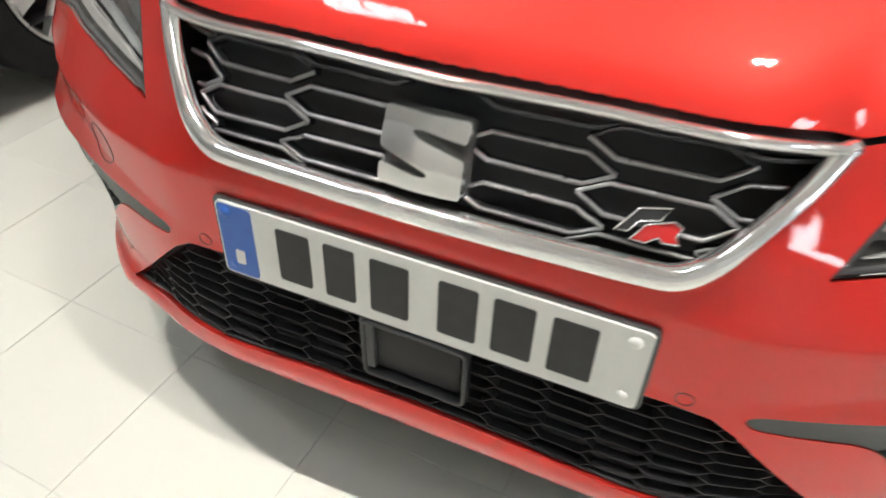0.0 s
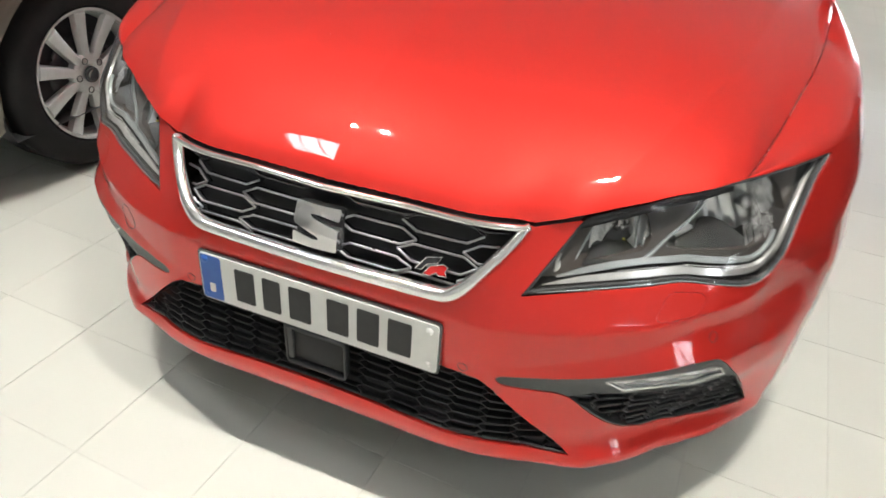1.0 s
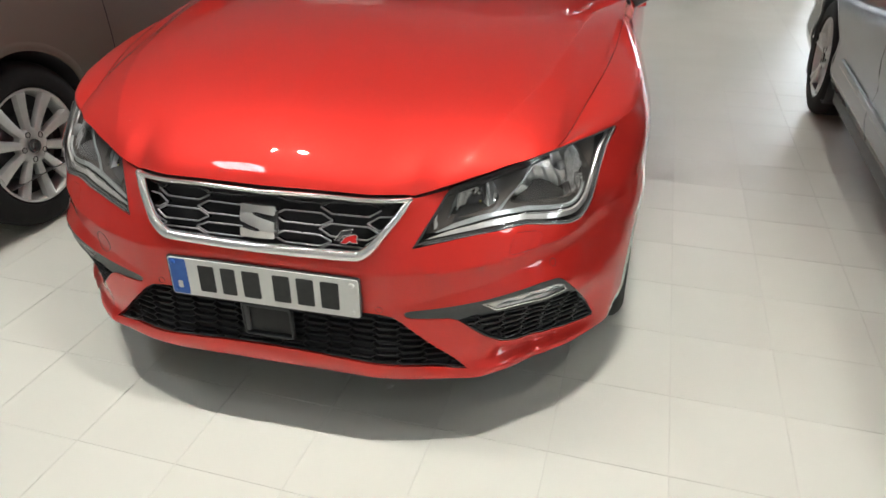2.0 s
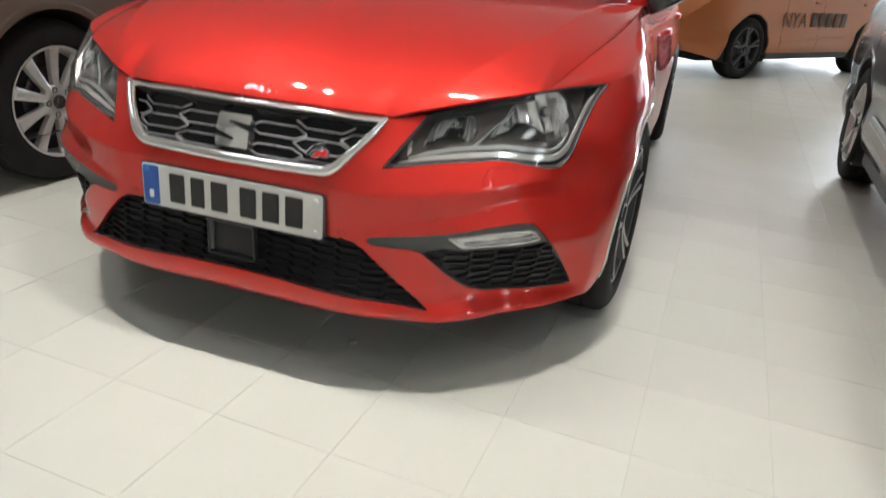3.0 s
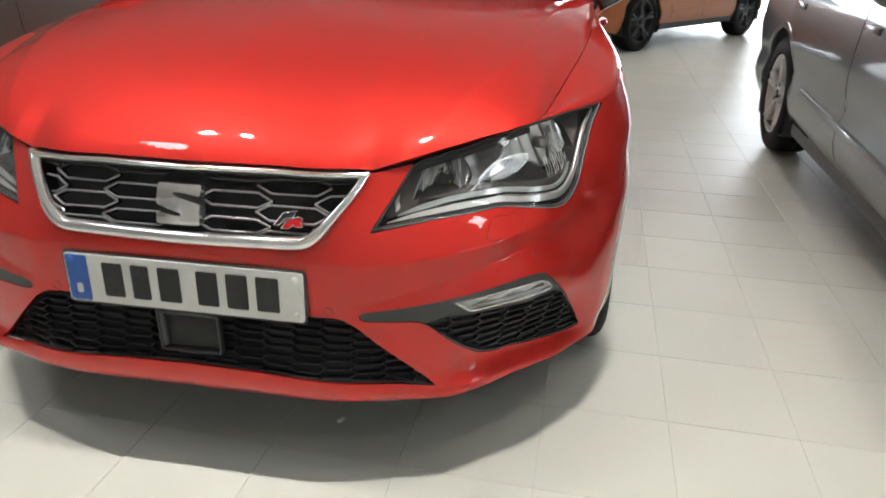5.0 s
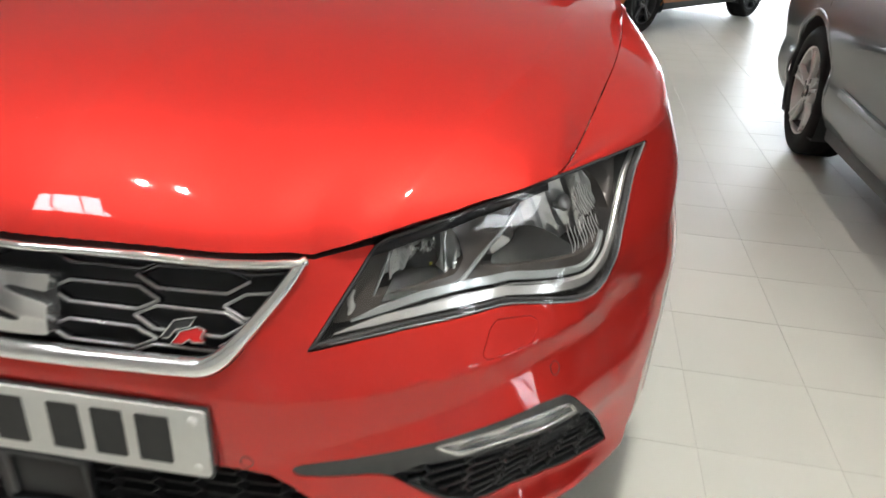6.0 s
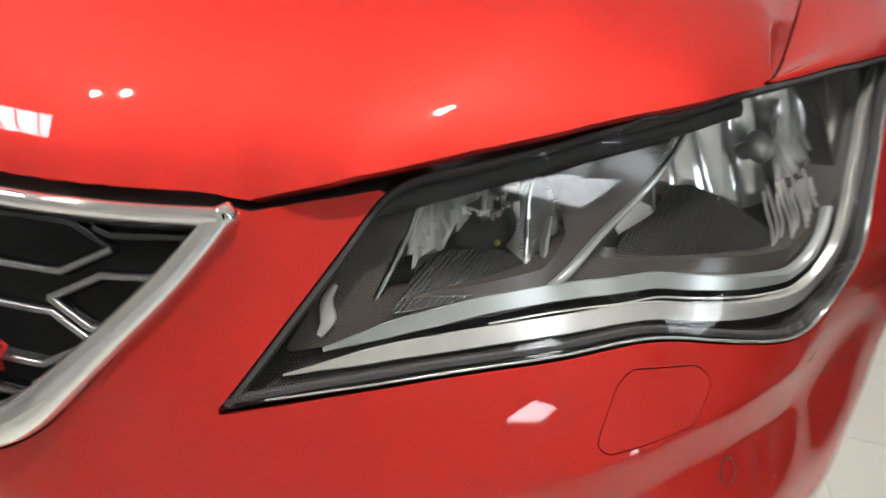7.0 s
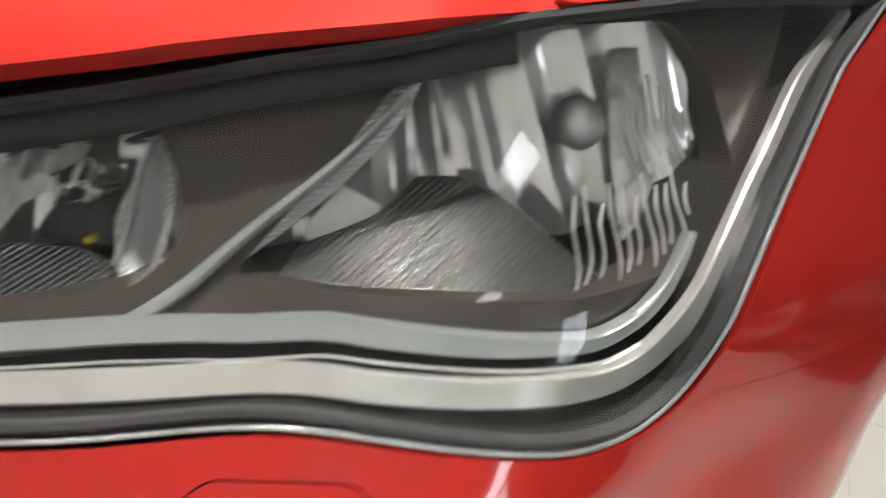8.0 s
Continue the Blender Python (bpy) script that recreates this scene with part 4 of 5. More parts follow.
def build_lower_grille(car):
    lines = []
    half, high, pu, pz = .040, .0092, .0640, .0185
    for i in range(-10, 11):
        for k in range(-1, 10):
            u0, z0 = i * pu, .275 + k * pz + (pz / 2 if i % 2 else 0)
            r = hex_ring(u0, z0, half, .026, high)
            lines += [(a, b) for a, b in zip(r[:4], r[1:4]) if not (max(abs(a[0]), abs(b[0])) < .068 and .29 < a[1] < .40)]
    clip = [(-.05, .412)] + list(map(tuple, INTAKE_R)) + [(-.05, .274)]
    mesh = link_mesh("lower_grille_mesh", *bars_on_skin(lines, clip, .013, .0014, .016), MESH_BLACK, car, "black plastic honeycomb lower grille", True, 50)
    p, f = sheet([(1e-6, .425), (.36, .425), (.43, .385), (.60, .262), (.56, .232), (.30, .252), (1e-6, .262)], [], .03)
    v = skin(p[:, 0], p[:, 1], .026)
    v[p[:, 0] < 1e-4, 0] = 0
    link_mesh("lower_grille_back", *both(v, oriented(v, f, np.array((0, -1.0, 0)))), VOID, mesh)
    # distance sensor: a black plate in a raised frame
    bm = bmesh.new()
    box(bm, (-.060, -.001, .309), (.062, .030, .392), .008)
    radar = part("radar_cover", bm, MESH_BLACK, car, "smooth black radar sensor cover")
    loop = rounded([(-.066, .305), (.068, .305), (.068, .396), (-.066, .396)], .008)
    link_mesh("radar_frame", *ribbon([(a, -.004, b) for a, b in loop], [(0, -1, 0)] * len(loop), .0040, .014, True), BLACK, radar)
    bm = bmesh.new()
    box(bm, (-.072, -.008, .312), (-.052, .020, .400), .004)
    part("radar_side_piece", bm, GREYBLACK, radar)
    low = [(-u, z + .004) for u, z in INTAKE[5:][::-1]] + [(u, z + .004) for u, z in INTAKE[5:][::-1][1:]]
    low = sorted(low)
    link_mesh("lower_grille_sill", *bars_on_skin(list(zip(low, low[1:])), [(0, .2), (.6, .2), (.6, .42), (0, .42)], .016, .003, .02), BLACK, mesh, "black lower edge of the grille")


def build_fog(car):
    # the blade-shaped surround, with the lamp and the honeycomb below it
    mesh_poly = [(.500, .396), (.545, .408), (.598, .406), (.733, .4125), (.812, .421), (.838, .407), (.904, .3415), (.953, .277), (.921, .2735), (.791, .2795), (.666, .2905), (.627, .3015), (.580, .333), (.540, .3675)]
    mesh_r = rounded(mesh_poly, .008)
    p, f = sheet(shrink(FOG_R, .0012), [LAMP_R, mesh_r], .011)
    v = laid(p[:, 0], p[:, 1], .001)
    sets = [(v, oriented(v, f, skin_normal(p[:, 0], p[:, 1])))]
    for lp, d0, d1 in ((LAMP_R, .001, .035), (mesh_r, .001, .03), (shrink(FOG_R, .0012), .001, .02)):
        q = resample(lp, .011)
        n = len(q)
        sets.append((np.vstack([laid(q[:, 0], q[:, 1], d0), laid(q[:, 0], q[:, 1], d1)]), [(i, (i + 1) % n, n + (i + 1) % n, n + i) for i in range(n)]))
    surrounds = mirrored_part("fog_lamp_surround", merge(*sets), GREYBLACK, car, "dark grey plastic fog lamp surround")
    lines = []
    for i in range(0, 8):
        for k in range(-1, 9):
            u0, z0 = .52 + i * .066, .272 + k * .0195 + (.00975 if i % 2 else 0)
            r = hex_ring(u0, z0, .041, .027, .0097)
            lines += [(a, b) for a, b in zip(r[:4], r[1:4]) if not (max(abs(a[0]), abs(b[0])) < .068 and .29 < a[1] < .40)]
    bars = bars_on_skin(lines, mesh_r, .008, .0022, .010)
    p, f = sheet(mesh_r, [], .02)
    floor_ = laid(p[:, 0], p[:, 1], .014)
    of = oriented(floor_, f, skin_normal(p[:, 0], p[:, 1]))
    lp, lf = sheet(LAMP_R, [], .012)
    lens = laid(lp[:, 0], lp[:, 1], .004)
    lo = oriented(lens, lf, skin_normal(lp[:, 0], lp[:, 1]))
    inner = laid(lp[:, 0], lp[:, 1], .011 + .0025 * np.cos(lp[:, 0] * 90))
    for k, s in enumerate(surrounds):
        fl = (lambda v_: flip_x(v_)) if k else (lambda v_: v_)
        ff = (lambda q: [tuple(t)[::-1] for t in q]) if k else (lambda q: q)
        link_mesh("fog_grille_mesh", fl(bars[0]), ff(bars[1]), BLACK, s, "black honeycomb insert")
        link_mesh("fog_grille_back", fl(floor_), ff(of), BLACK, s)
        lamp = link_mesh("fog_lamp_lens", fl(lens), ff(lo), LENS, s, "clear fog lamp lens")
        lamp.visible_shadow = False
        # the reflector is painted white in place of the floor it would mirror
        link_mesh("fog_lamp_reflector", fl(inner), ff(lo), REFLECTION_WHITE, lamp, "", True, 20)
        ed = shrink(LAMP_R, .003)
        link_mesh("fog_lamp_rim", *((lambda a: (fl(a[0]), ff(a[1])))(ribbon(laid(ed[:, 0], ed[:, 1], .003), skin_normal(ed[:, 0], ed[:, 1]), .0028, .006, True))), SILVER, lamp)
        bar = laid(np.linspace(.60, .78, 12), np.linspace(.420, .438, 12), .012)
        link_mesh("fog_lamp_guide", *((lambda a: (fl(a[0]), ff(a[1])))(ribbon(bar, [(0.5, -1, 0)] * 12, .003, .008))), GUIDE, lamp)


def build_plate(car):
    y0, zc, tilt = -.002, .458, radians(2.1)
    def put(name, poly, d0, d1, mat, parent, label="", r=0.004):
        q = rounded(poly, r, 3) if r else np.array(poly)
        p, f = sheet(q, [], .04)
        rim_ = resample(q, .04)
        n = len(rim_)
        fn = lambda a, d: np.stack([a[:, 0], y0 + (a[:, 1] - zc) * math.tan(tilt) - d, a[:, 1]], 1)
        top = fn(p, d1)
        return link_mesh(name, *merge((top, oriented(top, f, np.array((0, -1.0, 0)))), (np.vstack([fn(rim_, d1), fn(rim_, d0)]), [(i, (i + 1) % n, n + (i + 1) % n, n + i) for i in range(n)])),
                         mat, parent, label, True, 30)
    def rect(x0, x1, z0, z1):
        return [(x0, z0), (x1, z0), (x1, z1), (x0, z1)]
    holder = put("number_plate_holder", rect(-.2645, .2645, .3995, .5165), -.012, .002, GLOSS_BLACK, car, "black plate holder", .010)
    plate = put("number_plate", rect(-.26, .26, .404, .512), .000, .005, PLATE_WHITE, holder, "white reflective plate with dark bars", .008)
    put("number_plate_band", rect(-.2575, -.209, .4065, .5095), .004, .0058, PLATE_BLUE, holder, "blue band", .006)
    for x0, x1 in ((-.176, -.131), (-.112, -.072), (-.052, -.004), (.032, .078), (.096, .142), (.160, .208)):
        put("plate_bar", rect(x0, x1, .421, .497), .004, .0062, PLATE_INK, holder, "", .004)
    put("plate_band_bar", rect(-.2395, -.2265, .424, .445), .005, .0066, PLATE_WHITE, holder, "", .003)
    for x, z in ((.243, .497), (.243, .419), (-.246, .499), (-.246, .419)):
        sv, sf = lathe([(-.0085, 0), (-.0080, .004), (-.0062, .0068), (-.004, .0075)], 16, "y")
        link_mesh("plate_screw", np.array(sv) + (x, y0, z), sf, PLATE_WHITE if x > 0 else PLATE_BLUE, holder)


def build_wheel(car, c, side, radius, rim_r, width, spokes, mat, face_mat, twin=True, steer=0.0):
    """A wheel with its outer face at the place c; side: 1 where it looks along x, -1 where it looks back."""
    def move(v):
        v = np.array(v, float)
        v[:, 0] *= side
        if steer:
            x, y = v[:, 0] + side * width / 2, v[:, 1].copy()
            v[:, 0], v[:, 1] = x * math.cos(steer) - y * math.sin(steer) - side * width / 2, x * math.sin(steer) + y * math.cos(steer)
        return v + np.array(c)
    fix = (lambda f: f) if side > 0 else (lambda f: [tuple(q)[::-1] for q in f])
    prof = [(-.022, rim_r * .93), (-.02, rim_r), (-.012, rim_r + .006), (-.002, rim_r + .012), (.004, (rim_r + radius) / 2), (-.006, radius - .022), (-.022, radius - .006), (-.04, radius),
            (-.066, radius), (-.068, radius - .006), (-.076, radius - .006), (-.078, radius), (-.112, radius), (-.114, radius - .006), (-.122, radius - .006), (-.124, radius),
            (-width + .04, radius), (-width + .015, radius - .012), (-width, (rim_r + radius) / 2), (-width + .02, rim_r * .95)]
    rim_prof = [(-.014, rim_r - .001), (-.008, rim_r + .001), (-.010, rim_r - .008), (-.022, rim_r - .016), (-.06, rim_r - .026), (-width + .03, rim_r - .03), (-width + .02, rim_r)]
    v, f = lathe(rim_prof, 64)
    wheel = link_mesh("wheel", move(v), fix(f), mat, car, "", True, 40)
    v, f = lathe(prof, 72)
    link_mesh("tyre", move(v), fix(f), RUBBER, wheel, "black rubber tyre", True, 50)
    v, f = lathe([(-.075, 0), (-.075, rim_r - .02)], 40)
    link_mesh("brake_backing", move(v), fix(f), VOID, wheel)
    v, f = lathe([(-.06, .05), (-.05, .052), (-.05, rim_r * .60), (-.062, rim_r * .62)], 48)
    link_mesh("brake_disc", move(v), fix(f), DARK_ALLOY, wheel)
    hub = rim_r * .33
    v, f = lathe([(-.050, hub), (-.026, hub * .98), (-.020, hub * .90), (-.018, .034), (-.022, .031), (-.020, 0)], 40)
    link_mesh("wheel_hub", move(v), fix(f), face_mat, wheel)
    v, f = lathe([(-.021, .030), (-.012, .028), (-.010, .020), (-.012, .018), (-.011, 0)], 28)
    link_mesh("hub_cap", move(v), fix(f), GLOSS_BLACK, wheel)
    for k in range(5):
        a = 2 * math.pi * (k + .5) / 5
        v, f = lathe([(-.024, .0125), (-.0165, .0125), (-.0165, .0105), (-.024, .0095), (-.021, .007), (-.020, 0)], 14)
        v = np.array(v) + (0, .056 * math.cos(a), .056 * math.sin(a))
        link_mesh("wheel_bolt", move(v), fix(f), VOID, wheel)
    for k in range(spokes):
        for d in ((-1, 1) if twin else (0,)):
            a = 2 * math.pi * k / spokes + math.pi / 2
            r = np.linspace(hub * .8, rim_r - .010, 7)
            off = d * (.25 + .12 * (r - r[0]) / (r[-1] - r[0])) * .55 * (math.pi / spokes) * (1.0 if twin else 0)
            px = -.034 + .016 * ((r - r[0]) / (r[-1] - r[0])) ** 2 + .004
            p = np.stack([px, r * np.cos(a + off), r * np.sin(a + off)], 1)
            w_ = (.0095 + .0065 * (r - r[0]) / (r[-1] - r[0])) * (rim_r / .22) * (1.0 if twin else 1.7)
            v, f = ribbon(p, [(1, 0, 0)] * 7, w_, .026)
            link_mesh("spoke", move(v), fix(f), face_mat if not twin else mat, wheel, "", True, 40)
            if twin:
                v, f = ribbon(p + (.0135, 0, 0), [(1, 0, 0)] * 7, w_ * .55, .002)
                link_mesh("spoke_face", move(v), fix(f), face_mat, wheel, "", True, 40)
    return wheel


def build_headlight(car, side):
    """A headlight behind a clear lens: dark housing, two reflector bowls, bulbs, divider and two bright strips."""
    def laid(u, z, depth):
        """Points behind the lens, the depth measured level."""
        return skin(u, z, depth)

    def swept(u, z):
        """A place inside the lamp, carried along with the corner's sweep."""
        u, z = np.asarray(u, float), np.asarray(z, float)
        d = hermite(*SWEEP_U, u) * hermite(*SWEEP_Z, z)
        return u + d * np.interp(u, [.60, .66, .72, .80, .85, 1.0], [0, .2, .5, 1.3, 1.8, 2.0]), z - d * np.interp(z, [.61, .66, .70, .75], [.85, .65, .45, .3])

    def unswept(poly):
        """The outline that the sweep carries onto the given one."""
        q = np.array(poly, float)
        p = q.copy()
        for _ in range(8):
            p = p + q - np.stack(swept(p[:, 0], p[:, 1]), 1)
        return p

    def put(name, data, mat, parent, label="", sharp=40):
        v, f = data
        v = np.array(v, float)
        if side < 0:
            v, f = flip_x(v), [tuple(q)[::-1] for q in f]
        return link_mesh(name, v, f, mat, parent, label, True, sharp)

    def patch(poly, depth, step=.012, step2=None, moved=True, even=False):
        """A sheet behind the lens; an even one is only gently bowed."""
        p, f = sheet(poly, [], step, step2)
        d = depth(p[:, 0], p[:, 1]) if callable(depth) else np.full(len(p), depth)
        u, z = swept(p[:, 0], p[:, 1]) if moved else (p[:, 0], p[:, 1])
        v = laid(u, z, d)
        if even:
            a, b = v[:, 0] - v[:, 0].mean(), v[:, 2] - v[:, 2].mean()
            m = np.stack([np.ones_like(a), a, b, a * a, a * b, b * b], 1)
            v[:, 1] = m @ np.linalg.lstsq(m, v[:, 1], rcond=None)[0]
        return v, oriented(v, f, skin_normal(u, z))

    def wall(poly, d0, d1, step=.012, moved=True):
        q = resample(poly, step)
        n = len(q)
        u, z = swept(q[:, 0], q[:, 1]) if moved else (q[:, 0], q[:, 1])
        a, b = laid(u, z, d0), laid(u, z, d1)
        return np.vstack([a, b]), [(i, n + i, n + (i + 1) % n, (i + 1) % n) for i in range(n)]

    def band(points, depth, half, thick, n=40, make=ribbon, moved=True):
        p = np.array(points)
        s = np.concatenate([[0], np.cumsum(np.hypot(*np.diff(p, axis=0).T))])
        t = np.linspace(0, s[-1], n)
        q = np.stack([np.interp(t, s, p[:, 0]), np.interp(t, s, p[:, 1])], 1)
        for _ in range(3):
            q[1:-1] = (q[:-2] + 2 * q[1:-1] + q[2:]) / 4
        hw = np.interp(t / s[-1], np.linspace(0, 1, len(np.atleast_1d(half))), np.atleast_1d(half))
        dd = np.interp(t / s[-1], np.linspace(0, 1, len(np.atleast_1d(depth))), np.atleast_1d(depth))
        u, z = swept(q[:, 0], q[:, 1]) if moved else (q[:, 0], q[:, 1])
        return make(laid(u, z, dd), skin_normal(u, z), hw, thick)

    edge = shrink(HEAD_R, .0006)
    # the housing sinks a little towards its back, under the bonnet and the wing
    q, (bp, bf) = resample(edge, .012), sheet(edge, [], .02)
    sunk = lambda k: k - .018 * np.clip((k - .62) / .15, 0, 1)
    back = laid(bp[:, 0], sunk(bp[:, 1]), .10)
    n = len(q)
    shell = np.vstack([laid(q[:, 0], q[:, 1], .004), laid(q[:, 0], sunk(q[:, 1]), .10)]), [(i, n + i, n + (i + 1) % n, (i + 1) % n) for i in range(n)]
    housing = put("headlight_housing", merge((back, oriented(back, bf, skin_normal(bp[:, 0], bp[:, 1]))), shell), LAMP_GREY, car, "black headlight housing")
    def even_lens(u, z):
        """How far the lens lies under the skin: one even bowed sheet that meets the skin at its edge."""
        x, y, tx, ty = (np.interp(u, PLAN_U, k) for k in (PLAN_D[:, 0], PLAN_D[:, 1], PLAN_T[:, 0], PLAN_T[:, 1]))
        w = skin(u, z)
        tuck = (x - w[:, 0]) * ty + (w[:, 1] - y) * tx
        a, b = (u - .75) / .35, (z - .68) / .09
        m = np.stack([a ** i * b ** j for i in range(5) for j in range(5 - i)], 1)
        bowed = m @ np.linalg.lstsq(m, tuck, rcond=None)[0]
        rim = resample(edge, .008)
        away = np.sqrt(((u[:, None] - rim[:, 0]) ** 2 + (z[:, None] - rim[:, 1]) ** 2).min(1))
        k = np.clip(away / .022, 0, 1)
        return .0015 + (bowed - tuck) * k * k * (3 - 2 * k)
    put("headlight_lens", patch(edge, even_lens, .008, moved=False), LENS, housing, "clear polycarbonate headlight lens").visible_shadow = False
    rim = resample(shrink(HEAD_R, .0032), .010)
    put("headlight_seal", ribbon(laid(rim[:, 0], rim[:, 1], .005), skin_normal(rim[:, 0], rim[:, 1]), .0030, .006, True), VOID, housing, "black lens edge")
    # pale moulded edge of the lens along its lower and outer side
    lo = [(.42, .5945), (.511, .6052), (.566, .6100), (.611, .6133), (.646, .6163), (.672, .6180), (.697, .6168), (.733, .6120), (.776, .6058), (.830, .5978), (.866, .5983), (.890, .6108), (.902, .6345), (.916, .6603), (.942, .6833), (.981, .7118), (1.030, .7470), (1.092, .7765)]
    put("lens_edge", band(lo, [.0012], [.0008, .0011, .0012], .0012, 90, moved=False), GUIDE, housing)
    # masking bezel with an opening for each lamp
    upper = [(.425, .603), (.500, .703), (.60, .7245), (.70, .7435), (.85, .763), (.94, .772), (1.05, .7735), (1.00, .729), (.93, .690), (.872, .656), (.845, .644), (.79, .6425), (.735, .643), (.69, .645), (.65, .640), (.60, .630), (.50, .612)]
    bowl1 = unswept(rounded([(.4836, .630), (.4995, .6562), (.5206, .689), (.5403, .6945), (.5642, .6985), (.5956, .7037), (.6113, .7042), (.6236, .6887), (.6303, .6657), (.6200, .6537), (.6087, .6458), (.563, .6389)], .004))
    bowl2 = rounded([(.655, .657), (.690, .689), (.735, .727), (.785, .748), (.86, .757), (.943, .762), (.958, .740), (.952, .700), (.925, .682), (.880, .669), (.83, .662), (.75, .661)], .010)
    p, f = sheet(rounded(upper, .008), [bowl1, bowl2], .011)
    pu, pz = swept(p[:, 0], p[:, 1])
    v = laid(pu, pz, .032)
    put("headlight_bezel", merge((v, oriented(v, f, skin_normal(pu, pz))), wall(bowl1, .032, .052), wall(bowl2, .032, .05)), BEZEL, housing, "dark grey inner bezel")
    # reflector bowls: upright fluted walls
    def fluted(c, base, amp, wide):
        def deep(u, z):
            k = (u - c) / wide
            tri = 2 * np.abs(k - np.floor(k + .5))
            return base - .28 * (z - .66) - 1.6 * (u - c) ** 2 + amp * tri
        return deep
    big1, big2 = shrink(bowl1, -.004), shrink(bowl2, -.004)
    put("dipped_reflector", patch(big2, fluted(.80, .100, .007, .034), .0056), BOWL, housing, "bright fluted reflector bowl", 22)
    put("main_reflector", patch(big1, fluted(.575, .090, .007, .040), .0056), BOWL, housing, "bright fluted reflector bowl", 22)
    # plate beside the divider, tilted upwards; its white stands in for mirrored floor
    put("mirror_plate", patch([(.6923, .6618), (.7137, .6781), (.7411, .6714), (.7425, .6600), (.700, .6444)], lambda u, z: .060 + .45 * (z - .66) + .10 * (u - .70), .008, moved=False, even=True), REFLECTION_WHITE, housing, "flat plate, white in place of the floor it mirrors", 40)
    # ribbed shelves in front of the bowls
    put("ribbed_reflector", patch(rounded([(.676, .6450), (.690, .6590), (.7364, .6700), (.7762, .6830), (.820, .6845), (.850, .6770), (.8798, .6520), (.872, .6450), (.7798, .6490), (.747, .6480)], .004), lambda u, z: .045 + 1.1 * (z - .655), .008, moved=False, even=True), RIBBED, housing, "finely ribbed lower reflector", 180)
    put("ribbed_reflector", patch(rounded([(.4964, .6268), (.5212, .6452), (.5458, .6505), (.5764, .6505), (.5958, .6465), (.6041, .6415), (.579, .6369), (.5363, .6296)], .003), lambda u, z: .038 + 1.2 * (z - .638), .008, moved=False, even=True), RIBBED, housing, "finely ribbed lower reflector", 180)
    # the main beam's bowl: a folded facet, its reflections painted white, on one side, a ribbed column on the other, a
    # thin bar on its edge
    put("bright_facet", patch([(.5144, .6400), (.5383, .6522), (.5478, .6658), (.5698, .6745), (.5731, .6875), (.5448, .6842), (.5289, .6775), (.5192, .6623)], lambda u, z: .062 - .25 * (u - .53) + .35 * (z - .67) + .004 * np.sign(np.sin((u - .45 * z) * 300)), .0035, moved=False), REFLECTION_WHITE, housing, "folded facet, white in place of its reflections", 22)
    put("ribbed_side", patch([(.5873, .6483), (.6020, .6420), (.6075, .6392), (.6318, .6468), (.6406, .6568), (.6333, .6807), (.6179, .6954), (.6025, .6954), (.5948, .6735)], lambda u, z: .056 + .012 * np.cos((u - .612 + .25 * (z - .66)) * 190), .0045, moved=False), RIB_BRIGHT, housing, "bright ribbed column", 180)
    put("bowl_edge", band([(.487, .628), (.500, .648), (.5125, .6664), (.5200, .6857)], [.036, .040], [.0012, .0018, .0022, .0014], .003, 16, moved=False), GUIDE, housing)
    put("bowl_edge", band([(.597, .650), (.600, .664), (.601, .682), (.607, .697)], [.040, .044], [.0012, .0022, .0016, .0008], .003, 16, moved=False), GUIDE, housing)
    put("ribbed_side", patch(rounded([(.880, .668), (.925, .680), (.948, .700), (.946, .748), (.905, .747), (.890, .715)], .006), lambda u, z: .060 - .35 * (z - .70) + .25 * (u - .91), .006), WAVY, housing, "wavy side reflector", 180)
    # dark well with a bright cap, a strut and glossy lobes beside it
    put("lamp_well", patch(rounded([(.548, .648), (.553, .658), (.565, .668), (.583, .672), (.592, .662), (.591, .648), (.571, .645)], .006), .066, .006, moved=False), VOID, housing, "dark lamp well")
    put("lamp_cap", patch(rounded([(.555, .6765), (.571, .6845), (.589, .6855), (.590, .6750), (.575, .6690), (.558, .6695)], .003), lambda u, z: .054 + .004 * np.sin(u * 420) + .003 * np.cos(z * 700), .003), MIRROR, housing, "bright lamp cap", 25)
    for pts, d, hw in (([(.611, .6435), (.6165, .660), (.620, .676)], .042, .0034), ([(.624, .6515), (.630, .664), (.625, .674)], .042, .0024),
                       ([(.588, .692), (.603, .696), (.615, .698)], .056, .0035), ([(.560, .690), (.572, .694), (.584, .6965)], .052, .0026)):
        put("lamp_lobe", band(pts, [d, d + .004, d], [.0008, hw, .0008], .006, 14), MIRROR, housing)
    dot_v, dot_f = lathe([(-.003, .0), (-.0025, .0016), (0, .0024), (.002, .0016), (.003, 0)], 12, "y")
    put("bulb_tip", (np.array(dot_v) + laid([.579], [.6534], .054)[0], dot_f), BULB_YELLOW, housing, "small yellow bulb tip")
    # slanting bright ribs low on the outer side wall, and finer ones above them
    for k in range(11):
        u0 = .838 + k * .0078
        up = .004 * math.sin(k * 2.3)
        put("reflector_rib", band([(u0 - .009, .6605 + k * .0009 + up * .5), (u0 - .001, .670 + k * .0008), (u0 + .003, .681 + k * .0007), (u0 + .014, .692 + k * .0005 + up)], [.038 + .003 * (k % 3), .043, .048], [.0002, .0007, .0004, .0007, .0002], .0016, 14), RIB_METAL, housing)
    for k in range(10):
        u0 = .898 + k * .0060
        up = .005 * math.sin(k * 1.7)
